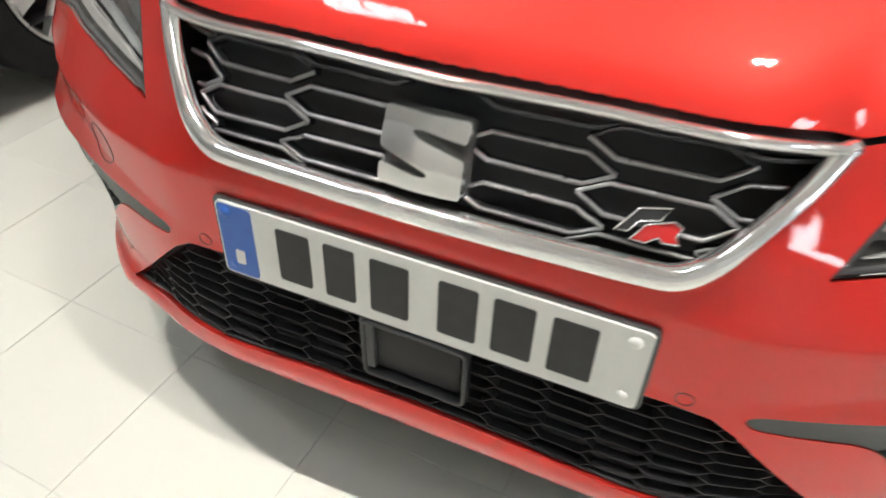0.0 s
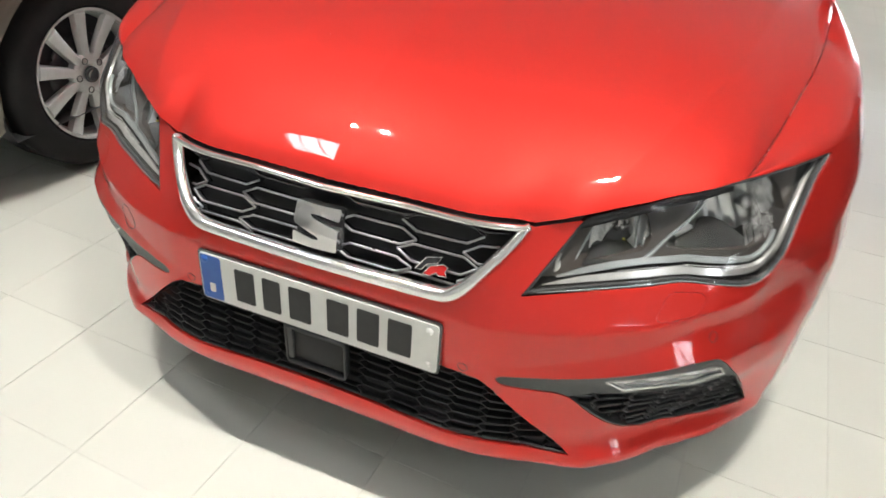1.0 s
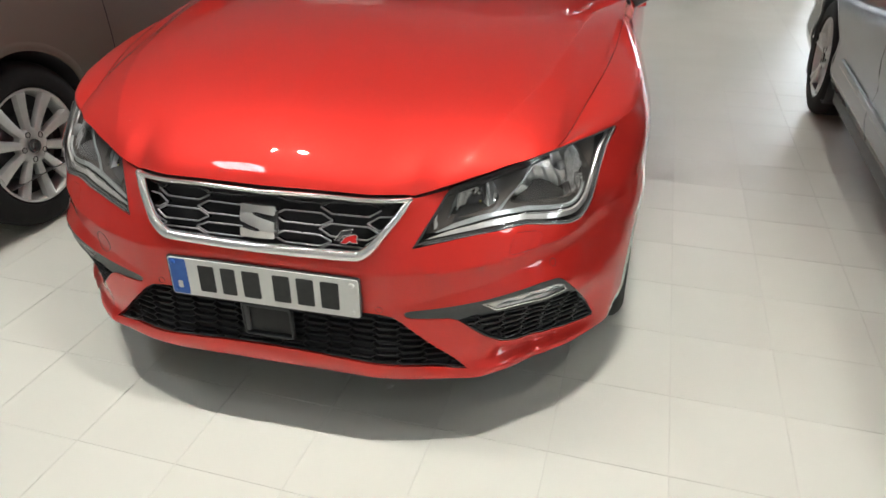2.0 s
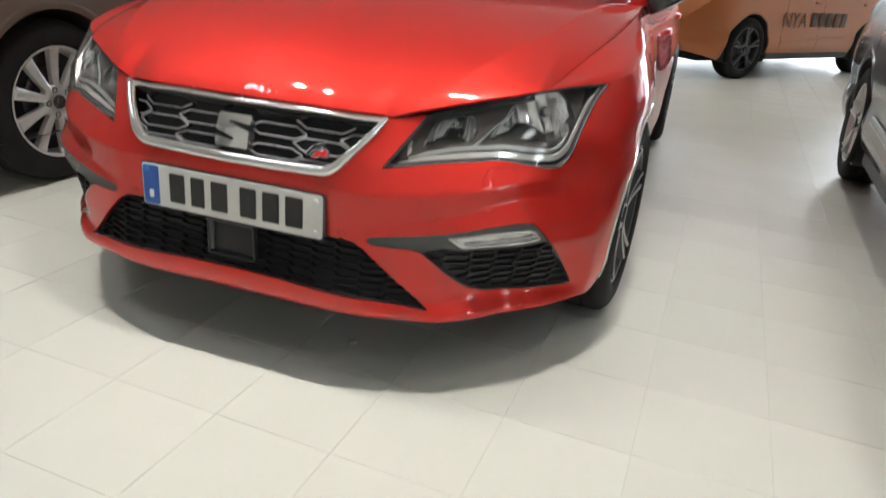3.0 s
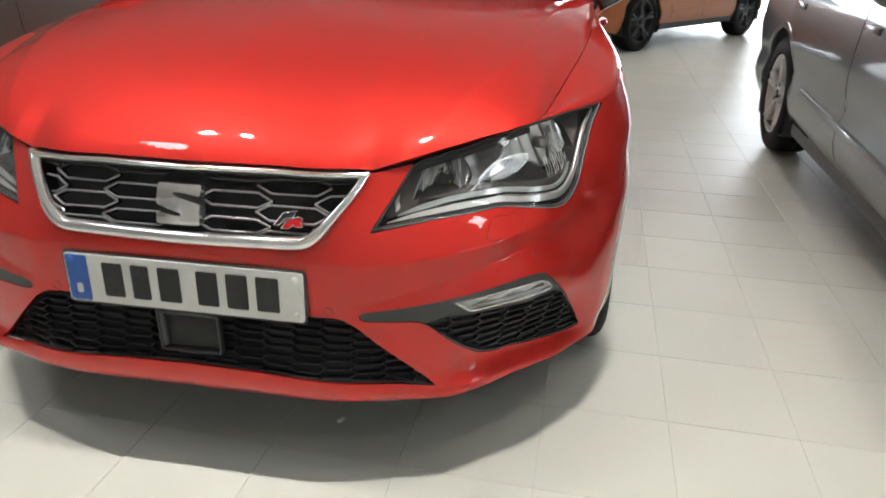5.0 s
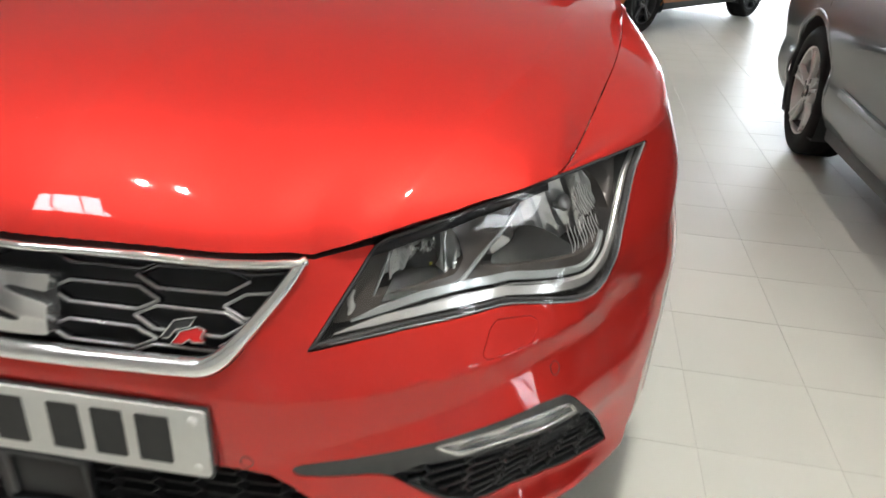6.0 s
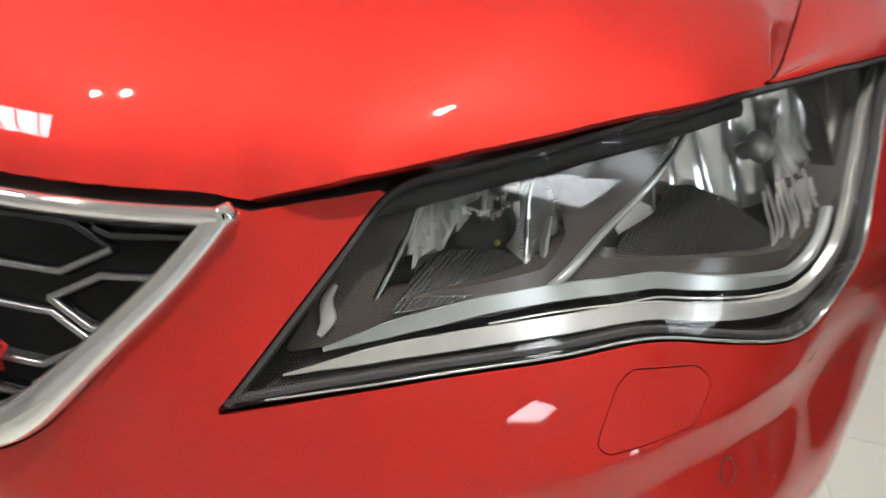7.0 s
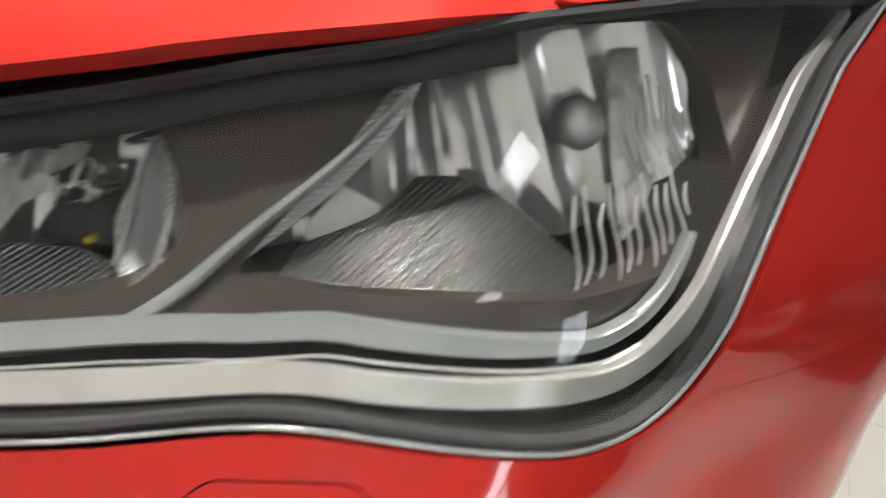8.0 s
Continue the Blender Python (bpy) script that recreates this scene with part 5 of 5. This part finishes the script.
        put("reflector_rib", band([(u0 - .006, .698 + k * .0012 + up), (u0 - .003, .709 + k * .001), (u0 + .003, .721), (u0 + .004, .735 + up * .6)], [.046, .052, .049], [.0002, .0006, .0003, .0006, .0002], .0014, 14), RIB_METAL, housing)
    # bulbs with their caps
    for c, r, d in (((.874, .7175), .0130, .052),):
        cu, cz = swept([c[0]], [c[1]])
        base, n = laid(cu, cz, d)[0], skin_normal(cu, cz)[0]
        a = np.cross(n, (0, 0, 1.0))
        a /= np.linalg.norm(a)
        b = np.cross(a, n)
        prof = [(-1.2, .55), (-.1, .6), (0, 1), (.35, .96), (.6, .7), (.7, .35), (.72, 0)]
        verts, faces, m, k = [], [], len(prof), 24
        for i in range(k):
            t = 2 * math.pi * i / k
            for h, q in prof:
                verts.append(base + n * h * r + (a * math.cos(t) + b * math.sin(t)) * q * r)
        for i in range(k):
            for j in range(m - 1):
                faces.append((i * m + j, ((i + 1) % k) * m + j, ((i + 1) % k) * m + j + 1, i * m + j + 1))
        put("bulb_cap", (verts, faces), BULB_GREY, housing, "dull grey bulb cap")
    # divider between the lamps
    put("lamp_divider", band([(.585, .6385), (.607, .6395), (.631, .652), (.662, .674), (.689, .692), (.723, .714), (.764, .737)], [.026, .026, .030], [.002, .0036, .0029, .0025, .0022, .0016], .005), GUIDE, housing, "pale grey divider blade")
    put("ribbed_strip", band([(.640, .650), (.672, .672), (.699, .690), (.733, .712), (.770, .734)], [.042, .048, .050], [.002, .0060, .0062, .0058, .003], .003, 40, flat_ribbon), RIB_BRIGHT, housing, "clear ribbed strip beside the divider", 180)
    # the bright strips along the lower and outer edges
    low = [(.428, .598), (.50, .6105), (.57, .6205), (.638, .6290), (.665, .6330), (.693, .6365), (.737, .6350), (.79, .6335), (.826, .6325), (.842, .6365), (.858, .648), (.902, .676), (.964, .709), (1.014, .738), (1.078, .767)]
    put("daylight_strip", band(low, [.019], [.0008, .0052, .0064, .0068, .0068, .0068, .0068, .0072, .0078, .0072, .0060, .0050, .002], .006, 110, flat_ribbon), SILVER, housing, "bright silver lower strip")
    high = [(.452, .607), (.51, .621), (.564, .6320), (.609, .6385), (.664, .6440), (.70, .6500), (.738, .6490), (.787, .6475), (.830, .6465), (.850, .6545), (.868, .665), (.895, .683)]
    put("light_guide", band(high, [.027], [.0016, .0054, .0062, .0062, .0062, .0062, .0062, .0056, .0046, .0034, .002], .007, 100, flat_ribbon), GUIDE, housing, "pale translucent light guide")
    thin = [(a, b - .0072) for a, b in high[2:10]]
    put("strip_edge", band(thin, [.0215], [.0008], .002, 70), SILVER, housing)
    # small bright wing at the inner end
    put("corner_reflector", band([(.449, .613), (.455, .622), (.452, .633), (.459, .644)], [.03, .022], [.0025, .0060, .0045, .002], .004, 16), SILVER, housing)


# ---- the other cars ----


def build_plain_car(name, label, place, rz, paint, length, width, profile, belt, wheels, windows, cladding=None, wheel_style=(10, ALLOY, ALLOY, False), sill_z=.24, group="parked cars"):
    """A parked car with its nose at y = 0 of its own axes. profile: side outline from the lower nose over the roof to the lower tail."""
    car = thing(name, place, label, "car", group, rz=rz)
    w = width / 2
    outline = np.array(profile)
    (y0, zc, wr, rr), (y1, _, _, _) = wheels
    arch = wr + .045

    def half(y, z):
        y, z = np.asarray(y, float), np.asarray(z, float)
        x = w - np.where(z > belt, .36 * (z - belt), 0) - .10 * np.clip((.42 - z) / .25, 0, 1) ** 2 - .028 * np.clip((z - .62) / (belt - .62), 0, 1) ** 2
        x = x - .022 * np.exp(-((z - .50) / .07) ** 2)
        n, t = np.clip((.55 - y) / .55, 0, 1), np.clip((y - length + .45) / .45, 0, 1)
        return x - .30 * n ** 2.2 - .22 * t ** 2.2

    def arc(yc, r, a0, a1, n):
        return [(yc + r * math.cos(radians(a)), zc + r * math.sin(radians(a))) for a in np.linspace(a0, a1, n)]

    lower = [(y1 + arch + .01, sill_z)] + arc(y1, arch, -12, 192, 26) + [(y1 - arch - .01, sill_z), (y0 + arch + .01, sill_z)] + arc(y0, arch, -12, 192, 26) + [(y0 - arch - .01, sill_z)]
    poly = [tuple(p) for p in profile] + lower
    holes = [rounded(q, .03) for q in windows]
    p, f = sheet(poly, holes, .06)
    v = np.stack([half(p[:, 0], p[:, 1]), p[:, 0], p[:, 1]], 1)
    f = oriented(v, f, np.array((1.0, 0, 0)))
    sets = [(v, f), (flip_x(v), [tuple(q)[::-1] for q in f])]
    # the skin across the car, from nose to tail
    top = resample(outline, .05, False)
    hx = half(top[:, 0], top[:, 1])
    cols = np.linspace(-1, 1, 13)
    nx = np.gradient(top, axis=0)
    nx = np.stack([-nx[:, 1], nx[:, 0]], 1)
    nx /= np.maximum(np.linalg.norm(nx, axis=1), 1e-9)[:, None]
    crown = .03
    g = []
    for i in range(len(top)):
        for c in cols:
            k = crown * (1 - c * c) * (2.4 if top[i, 0] < .3 or top[i, 0] > length - .3 else 1)
            g.append((c * hx[i], top[i, 0] + nx[i, 0] * k, top[i, 1] + nx[i, 1] * k))
    m = len(cols)
    gf = [(i * m + k, i * m + k + 1, (i + 1) * m + k + 1, (i + 1) * m + k) for i in range(len(top) - 1) for k in range(m - 1)]
    mid = (top[:-1] + top[1:]) / 2
    glassy = [q for q in gf if belt + .02 < mid[q[0] // m, 1] and mid[q[0] // m, 0] < windows[0][0][0] + .55]
    painted = [q for q in gf if q not in set(glassy)]
    sets.append((g, painted))
    body = link_mesh("body", *merge(*sets), paint, car, "", True, 45)
    if glassy:
        link_mesh("windscreen", g, glassy, GLASS_DARK, car)
    for q in holes:
        p, f = sheet(q, [], .15)
        v = np.stack([half(p[:, 0], p[:, 1]) - .008, p[:, 0], p[:, 1]], 1)
        f = oriented(v, f, np.array((1.0, 0, 0)))
        for s in (1, -1):
            link_mesh("side_window", v if s > 0 else flip_x(v), f if s > 0 else [tuple(t)[::-1] for t in f], GLASS_DARK, car)
            e = resample(q, .05)
            ev = np.stack([s * (half(e[:, 0], e[:, 1]) + .002), e[:, 0], e[:, 1]], 1)
            link_mesh("window_trim", *ribbon(ev, [(s, 0, .3)] * len(ev), .012, .008, True), GLOSS_BLACK, car)
    bm = bmesh.new()
    box(bm, (-w + .26, .30, sill_z - .03), (w - .26, length - .3, .60))
    part("underbody", bm, VOID, car, "dark underbody")
    for yc in (y0, y1):
        for s in (1, -1):
            hv, hf = lathe([(w - .34, .02), (w - .34, arch + .004), (w - .02, arch + .004)], 36)
            hv = np.array(hv) + (0, yc, zc)
            hv[:, 2] = np.maximum(hv[:, 2], sill_z - .02)
            link_mesh("wheel_housing", hv if s > 0 else flip_x(hv), hf, VOID, car)
            a = np.array(arc(yc, arch + (.018 if cladding else .019), -10, 190, 40))
            av = np.stack([s * (half(a[:, 0], a[:, 1]) + .004), a[:, 0], a[:, 1]], 1)
            link_mesh("arch_trim", *ribbon(av - np.array((s * (.006 if cladding else .0085), 0, 0)), [(s, 0, 0)] * 40, .026 if cladding else .020, .012), cladding or paint, car, "", True, 40)
            n, m1, m2, twin = wheel_style
            build_wheel(car, (s * (w - .015), yc, zc), s, wr, rr, .22, n, m1, m2, twin)
    # sill trim, door gaps, handles
    ys = np.linspace(y0 + arch + .03, y1 - arch - .03, 20)
    for s in (1, -1):
        sv = np.stack([s * (half(ys, ys * 0 + sill_z + .05) + .002), ys, ys * 0 + sill_z + .05], 1)
        link_mesh("sill_trim", *ribbon(sv, [(s, 0, 0)] * 20, .045, .02), cladding or GREYBLACK, car, "", True, 40)
        cr = np.stack([s * (half(ys, ys * 0 + .42) + .003), ys, .40 + .05 * (ys - ys[0]) / (ys[-1] - ys[0])], 1)
        link_mesh("door_moulding", *ribbon(cr[2:-2], [(s, 0, 0)] * 16, .020, .014), paint, car, "", True, 40)
        for yd in (y0 + arch + .20, (y0 + y1) / 2 + .06, y1 - arch * .35):
            zd = np.linspace(sill_z + .11, belt - .01, 16)
            if yd > y1 - arch - .05:
                zd = np.linspace(zc + arch + .06, belt - .01, 16)
            dv = np.stack([s * (half(zd * 0 + yd, zd) + .0004), zd * 0 + yd, zd], 1)
            link_mesh("door_gap", *ribbon(dv, [(s, 0, 0)] * 16, .003, .002), VOID, car)
        for yd in ((y0 + y1) / 2 - .06, y1 - arch * .35 - .12):
            bm = bmesh.new()
            box(bm, (-.012, -.09, -.016), (.026, .09, .016), .011)
            h = part("door_handle", bm, paint, car)
            h.location = (s * float(half(yd, belt - .10)), yd, belt - .10)
        bm = bmesh.new()
        bmesh.ops.create_icosphere(bm, subdivisions=3, radius=1.0)
        for q in bm.verts:
            q.co = Vector((q.co.x * .10, q.co.y * .07, q.co.z * .075))
        mo = part("door_mirror", bm, paint, car)
        mo.location = (s * (w + .085), y0 + arch + .42, belt + .08)
        link_mesh("mirror_foot", *ribbon([(s * (w - .03), y0 + arch + .40, belt + .01), (s * (w + .05), y0 + arch + .42, belt + .04)], [(0, -1, 0)] * 2, .03, .03), GLOSS_BLACK, car)
    return car


def build_cars():
    # beige sports utility beside the red car
    build_plain_car("utility_car", "beige metallic utility car with silver ten-spoke wheels beside the red car", (-2.425, .075, 0), 0, BEIGE, 4.36, 1.84,
                    [(.06, .30), (.0, .45), (.03, .72), (.18, .90), (.60, 1.0), (1.15, 1.06), (1.95, 1.52), (2.5, 1.60), (3.4, 1.57), (4.05, 1.42), (4.30, 1.05), (4.36, .70), (4.30, .32)],
                    1.02, ((.853, .343, .343, .238), (3.48, .343, .343, .238)),
                    [[(1.42, 1.06), (2.30, 1.06), (2.30, 1.46), (2.10, 1.45)], [(2.36, 1.06), (3.20, 1.08), (3.15, 1.47), (2.36, 1.46)], [(3.27, 1.09), (3.80, 1.12), (3.62, 1.40), (3.22, 1.46)]],
                    None, (10, ALLOY, ALLOY, False))
    # grey estate on the other side
    build_plain_car("estate_car", "grey metallic estate car with silver wheels on the tiled floor", (2.638, -.40, 0), -3.2, GREY, 4.55, 1.80,
                    [(.06, .26), (.0, .42), (.03, .66), (.20, .82), (.60, .90), (1.20, .96), (2.0, 1.38), (2.6, 1.47), (3.6, 1.45), (4.2, 1.30), (4.48, .95), (4.55, .62), (4.48, .30)],
                    .93, ((.90, .325, .325, .222), (3.53, .325, .325, .222)),
                    [[(1.50, .96), (2.35, .97), (2.35, 1.36), (2.12, 1.34)], [(2.41, .97), (3.30, .99), (3.28, 1.37), (2.41, 1.37)], [(3.37, 1.0), (4.02, 1.03), (3.85, 1.30), (3.34, 1.36)]],
                    None, (5, ALLOY, ALLOY, True), .17)
    # orange hatchback at the back, seen slantwise
    o = build_plain_car("small_hatchback_car", "orange hatchback car with black wheels and dark lettering bars", (0.387, 7.03, 0), -38.0, ORANGE, 4.0, 1.73,
                        [(.06, .28), (.0, .42), (.03, .64), (.18, .80), (.60, .90), (1.05, .97), (1.80, 1.40), (2.4, 1.46), (3.2, 1.43), (3.75, 1.28), (3.95, .92), (4.0, .62), (3.94, .30)],
                        .93, ((.80, .32, .325, .23), (3.27, .32, .325, .23)),
                        [[(1.40, .98), (2.15, .98), (2.15, 1.36), (1.95, 1.35)], [(2.21, .98), (3.0, 1.0), (2.95, 1.36), (2.21, 1.36)]],
                        None, (5, DARK_ALLOY, SMOKE_ALLOY, True), .20)
    # lettering on the doors: a short word, and bars for a product name
    curve = bpy.data.curves.new("lettering", "FONT")
    curve.body, curve.size, curve.extrude = "NYA", .23, .002
    word = bpy.data.objects.new("lettering", curve)
    scene.collection.objects.link(word)
    bpy.context.view_layer.update()
    flat = bpy.data.meshes.new_from_object(word.evaluated_get(bpy.context.evaluated_depsgraph_get()))
    bpy.data.objects.remove(word)
    turned = pose(.876, 1.30, .56, 90, 0, 90)
    ink = bmesh.new()
    ink.from_mesh(flat)
    bmesh.ops.transform(ink, matrix=turned, verts=ink.verts)
    part("door_lettering", ink, DOOR_INK, o, "dark lettering", False)
    for k in range(5):
        y = 1.86 + k * .155
        bm = bmesh.new()
        box(bm, (.872, y, .565), (.879, y + .105, .725), .002)
        part("lettering_bar", bm, DOOR_INK, o, "dark lettering bar")
    # a printed sheet behind the red car's windscreen
    sheet_v = [(-.40 + .36 * a, 1.205 + .16 * b - .03 * a, 1.042 + .085 * b - .002 * a) for b in (0, 1) for a in (0, .5, 1)]
    ob = link_mesh("price_sheet", sheet_v + [(x, y, z - .004) for x, y, z in sheet_v], [(0, 1, 4, 3), (1, 2, 5, 4), (6, 9, 10, 7), (7, 10, 11, 8), (0, 6, 7, 1), (1, 7, 8, 2), (3, 4, 10, 9), (4, 5, 11, 10), (0, 3, 9, 6), (2, 8, 11, 5)], PLATE_WHITE, None, "", False)
    tagged(ob, "white paper price sheet lying against the windscreen", "paper")


def build_scrap(x, y):
    """A crumpled scrap of paper on the floor."""
    bm = bmesh.new()
    bmesh.ops.create_icosphere(bm, subdivisions=2, radius=.011)
    random.seed(4)
    for v in bm.verts:
        v.co = Vector((v.co.x * random.uniform(.7, 1.3), v.co.y * random.uniform(.7, 1.3), v.co.z * random.uniform(.3, .6)))
    low = min(v.co.z for v in bm.verts)
    for v in bm.verts:
        v.co += Vector((x, y, .0002 - low))
    ob = part("paper_scrap", bm, PLATE_WHITE, None, "", False)
    tagged(ob, "small crumpled white paper scrap on the tiles", "litter")


build_red_car()
build_cars()
build_scrap(.25, .20)

# ---- the showroom ----
X0, X1, Y0, Y1 = -7.5, 8.5, -6.0, 13.0


def slab(name, lo, hi, mat, label, category, kind="structure", holes=None):
    bm = bmesh.new()
    box(bm, lo, hi)
    ob = part(name, bm, mat, None, "", False)
    return tagged(ob, label, category, "", kind)


slab("ceiling", (X0, Y0, CEILING), (X1, Y1, CEILING + .2), CEIL, "pale showroom ceiling with recessed downlights", "ceiling")
slab("wall_west", (X0 - .2, Y0, 0), (X0, Y1, CEILING), WALL, "plain light grey painted showroom wall", "wall")
slab("wall_east", (X1, -3.1, 0), (X1 + .2, Y1, CEILING), WALL, "plain light grey painted showroom wall", "wall")
slab("wall_east", (X1, Y0, 0), (X1 + .2, -4.1, CEILING), WALL, "plain light grey painted showroom wall", "wall")
slab("wall_east", (X1, -4.1, 2.55), (X1 + .2, -3.1, CEILING), WALL, "plain light grey painted wall over a window", "wall")
slab("wall_east", (X1, -4.1, 0), (X1 + .2, -3.1, .45), WALL, "plain light grey painted wall under a window", "wall")
win2 = tagged(new("window_2"), "tall grey framed side window with one mullion", "window", "", "structure")
win2.location = (X1 + .1, -3.6, 0)
for y in (-.47, 0, .47):
    bm = bmesh.new()
    box(bm, (-.05, y - .03, .45), (.05, y + .03, 2.55), .005)
    part("window_frame", bm, FRAME_GREY, win2)
for y in (-.235, .235):
    bm = bmesh.new()
    box(bm, (-.01, y - .205, .45), (.01, y + .205, 2.55))
    part("pane", bm, PANE, win2, smooth=False).visible_shadow = False
# far wall: piers and a sill round a wide shop window
slab("wall_north", (X0, Y1, 0), (-2.2, Y1 + .2, CEILING), WALL, "light grey painted wall beside the shop window", "wall")
slab("wall_north", (7.4, Y1, 0), (X1, Y1 + .2, CEILING), WALL, "light grey painted wall beside the shop window", "wall")
slab("wall_north", (-2.2, Y1, 2.9), (7.4, Y1 + .2, CEILING), WALL, "light grey painted wall above the shop window", "wall")
win = tagged(new("window_1"), "wide shop window with grey aluminium mullions", "window", "", "structure")
win.location = (2.6, Y1 + .1, 0)
for k in range(5):
    bm = bmesh.new()
    box(bm, (-4.8 + k * 2.4 - .04, -.06, 0), (-4.8 + k * 2.4 + .04, .06, 2.9), .006)
    part("window_frame", bm, FRAME_GREY, win)
for k in range(4):
    bm = bmesh.new()
    box(bm, (-4.8 + k * 2.4 + .04, -.01, .03), (-4.8 + k * 2.4 + 2.36, .01, 2.9))
    part("pane", bm, PANE, win, smooth=False).visible_shadow = False
slab("wall_south", (X0, Y0 - .2, 0), (X1, Y0, CEILING), WALL, "light grey painted wall behind the cars", "wall")
for lo, hi in (((-6, Y1 + 3.0, -1), (11, Y1 + 3.1, 6)), ((X1 + 2.0, -6, 0), (X1 + 2.1, -1, 4))):
    slab("backdrop", lo, hi, OUTSIDE, "bright overexposed daylight outside the window", "backdrop")
slab("ground", (-40, -40, -.32), (40, 40, -.30), GROUT, "ground under and around the building", "ground")
# a rim for every spot, the added front rows too
for sx, sy, watts in SPOTS:
    v, f = lathe([(CEILING, .095), (CEILING - .012, .09), (CEILING - .012, .07), (CEILING + .03, .062)], 24, "z")
    ob = link_mesh("downlight", np.array(v) + (sx, sy, 0), f, SATIN)
    tagged(ob, "round recessed downlight with a silver rim, front rows added", "lamp", "ceiling downlights")

for sx, sy in PANELS:
    panel = thing("ceiling_light_panel", (sx, sy, CEILING), "square fluorescent ceiling panel with white louvre bars", "lamp", "ceiling panels")
    for k in range(4):
        bm = bmesh.new()
        a = (-.32, -.32 + (k // 2) * .60, -.05), (.32, -.28 + (k // 2) * .60, 0)
        if k % 2:
            a = (a[0][1], -.28, -.05), (a[1][1], .28, 0)
        box(bm, *a, .004)
        part("panel_frame", bm, SATIN, panel)
    for k in range(3):
        bm = bmesh.new()
        box(bm, (-.16 + k * .16 - .008, -.28, -.048), (-.16 + k * .16 + .008, .28, -.04))
        part("louvre_bar", bm, SATIN, panel)

# ---- the floor, tile by tile ----
slab("floor", (X0, Y0, -.30), (X1, Y1, -.0016), GROUT, "cream square ceramic floor tiles with grey joints", "floor")
floor = bpy.data.objects["floor"]
TILE_SIZE, TILE_TURN, TILE_AT = .3145, radians(-2.3), (1.055, .041)


def tile_mesh():
    h, b, z = TILE_SIZE / 2 - .0010, .0005, 0.0
    v = [(-h, -h, -.004), (h, -h, -.004), (h, h, -.004), (-h, h, -.004), (-h, -h, z - b), (h, -h, z - b), (h, h, z - b), (-h, h, z - b),
         (-h + b, -h + b, z), (h - b, -h + b, z), (h - b, h - b, z), (-h + b, h - b, z)]
    f = [(8, 9, 10, 11)] + [(i, (i + 1) % 4, 4 + (i + 1) % 4, 4 + i) for i in range(4)] + [(4 + i, 4 + (i + 1) % 4, 8 + (i + 1) % 4, 8 + i) for i in range(4)]
    return v, f


tv, tf = tile_mesh()
me = bpy.data.meshes.new("tile")
me.from_pydata(tv, [], tf)
me.materials.append(TILE)
rest_v, rest_f = [], []
turn = Matrix.Rotation(TILE_TURN, 3, "Z")
near = []
for i in range(-34, 34):
    for j in range(-26, 48):
        c = turn @ Vector(((i + .5) * TILE_SIZE, (j + .5) * TILE_SIZE, 0)) + Vector((*TILE_AT, 0))
        if not (X0 + .2 < c.x < X1 - .2 and Y0 + .2 < c.y < Y1 - .2):
            continue
        if -1.5 < c.x < 2.6 and -1.35 < c.y < 1.9 and not (abs(c.x) < .6 and c.y > .75) and len(near) < 300 and c.x > -1.3:
            near.append(c)
            ob = bpy.data.objects.new("tile", me)
            ob.matrix_basis = Matrix.Translation(c) @ turn.to_4x4()
            scene.collection.objects.link(ob)
            ob.parent = floor
        else:
            k = len(rest_v)
            for p in tv:
                rest_v.append(turn @ Vector(p) + c)
            rest_f += [tuple(q + k for q in face) for face in tf]
far = link_mesh("tiles", rest_v, rest_f, TILE, floor, "", False)
far["kind"] = "stuff"
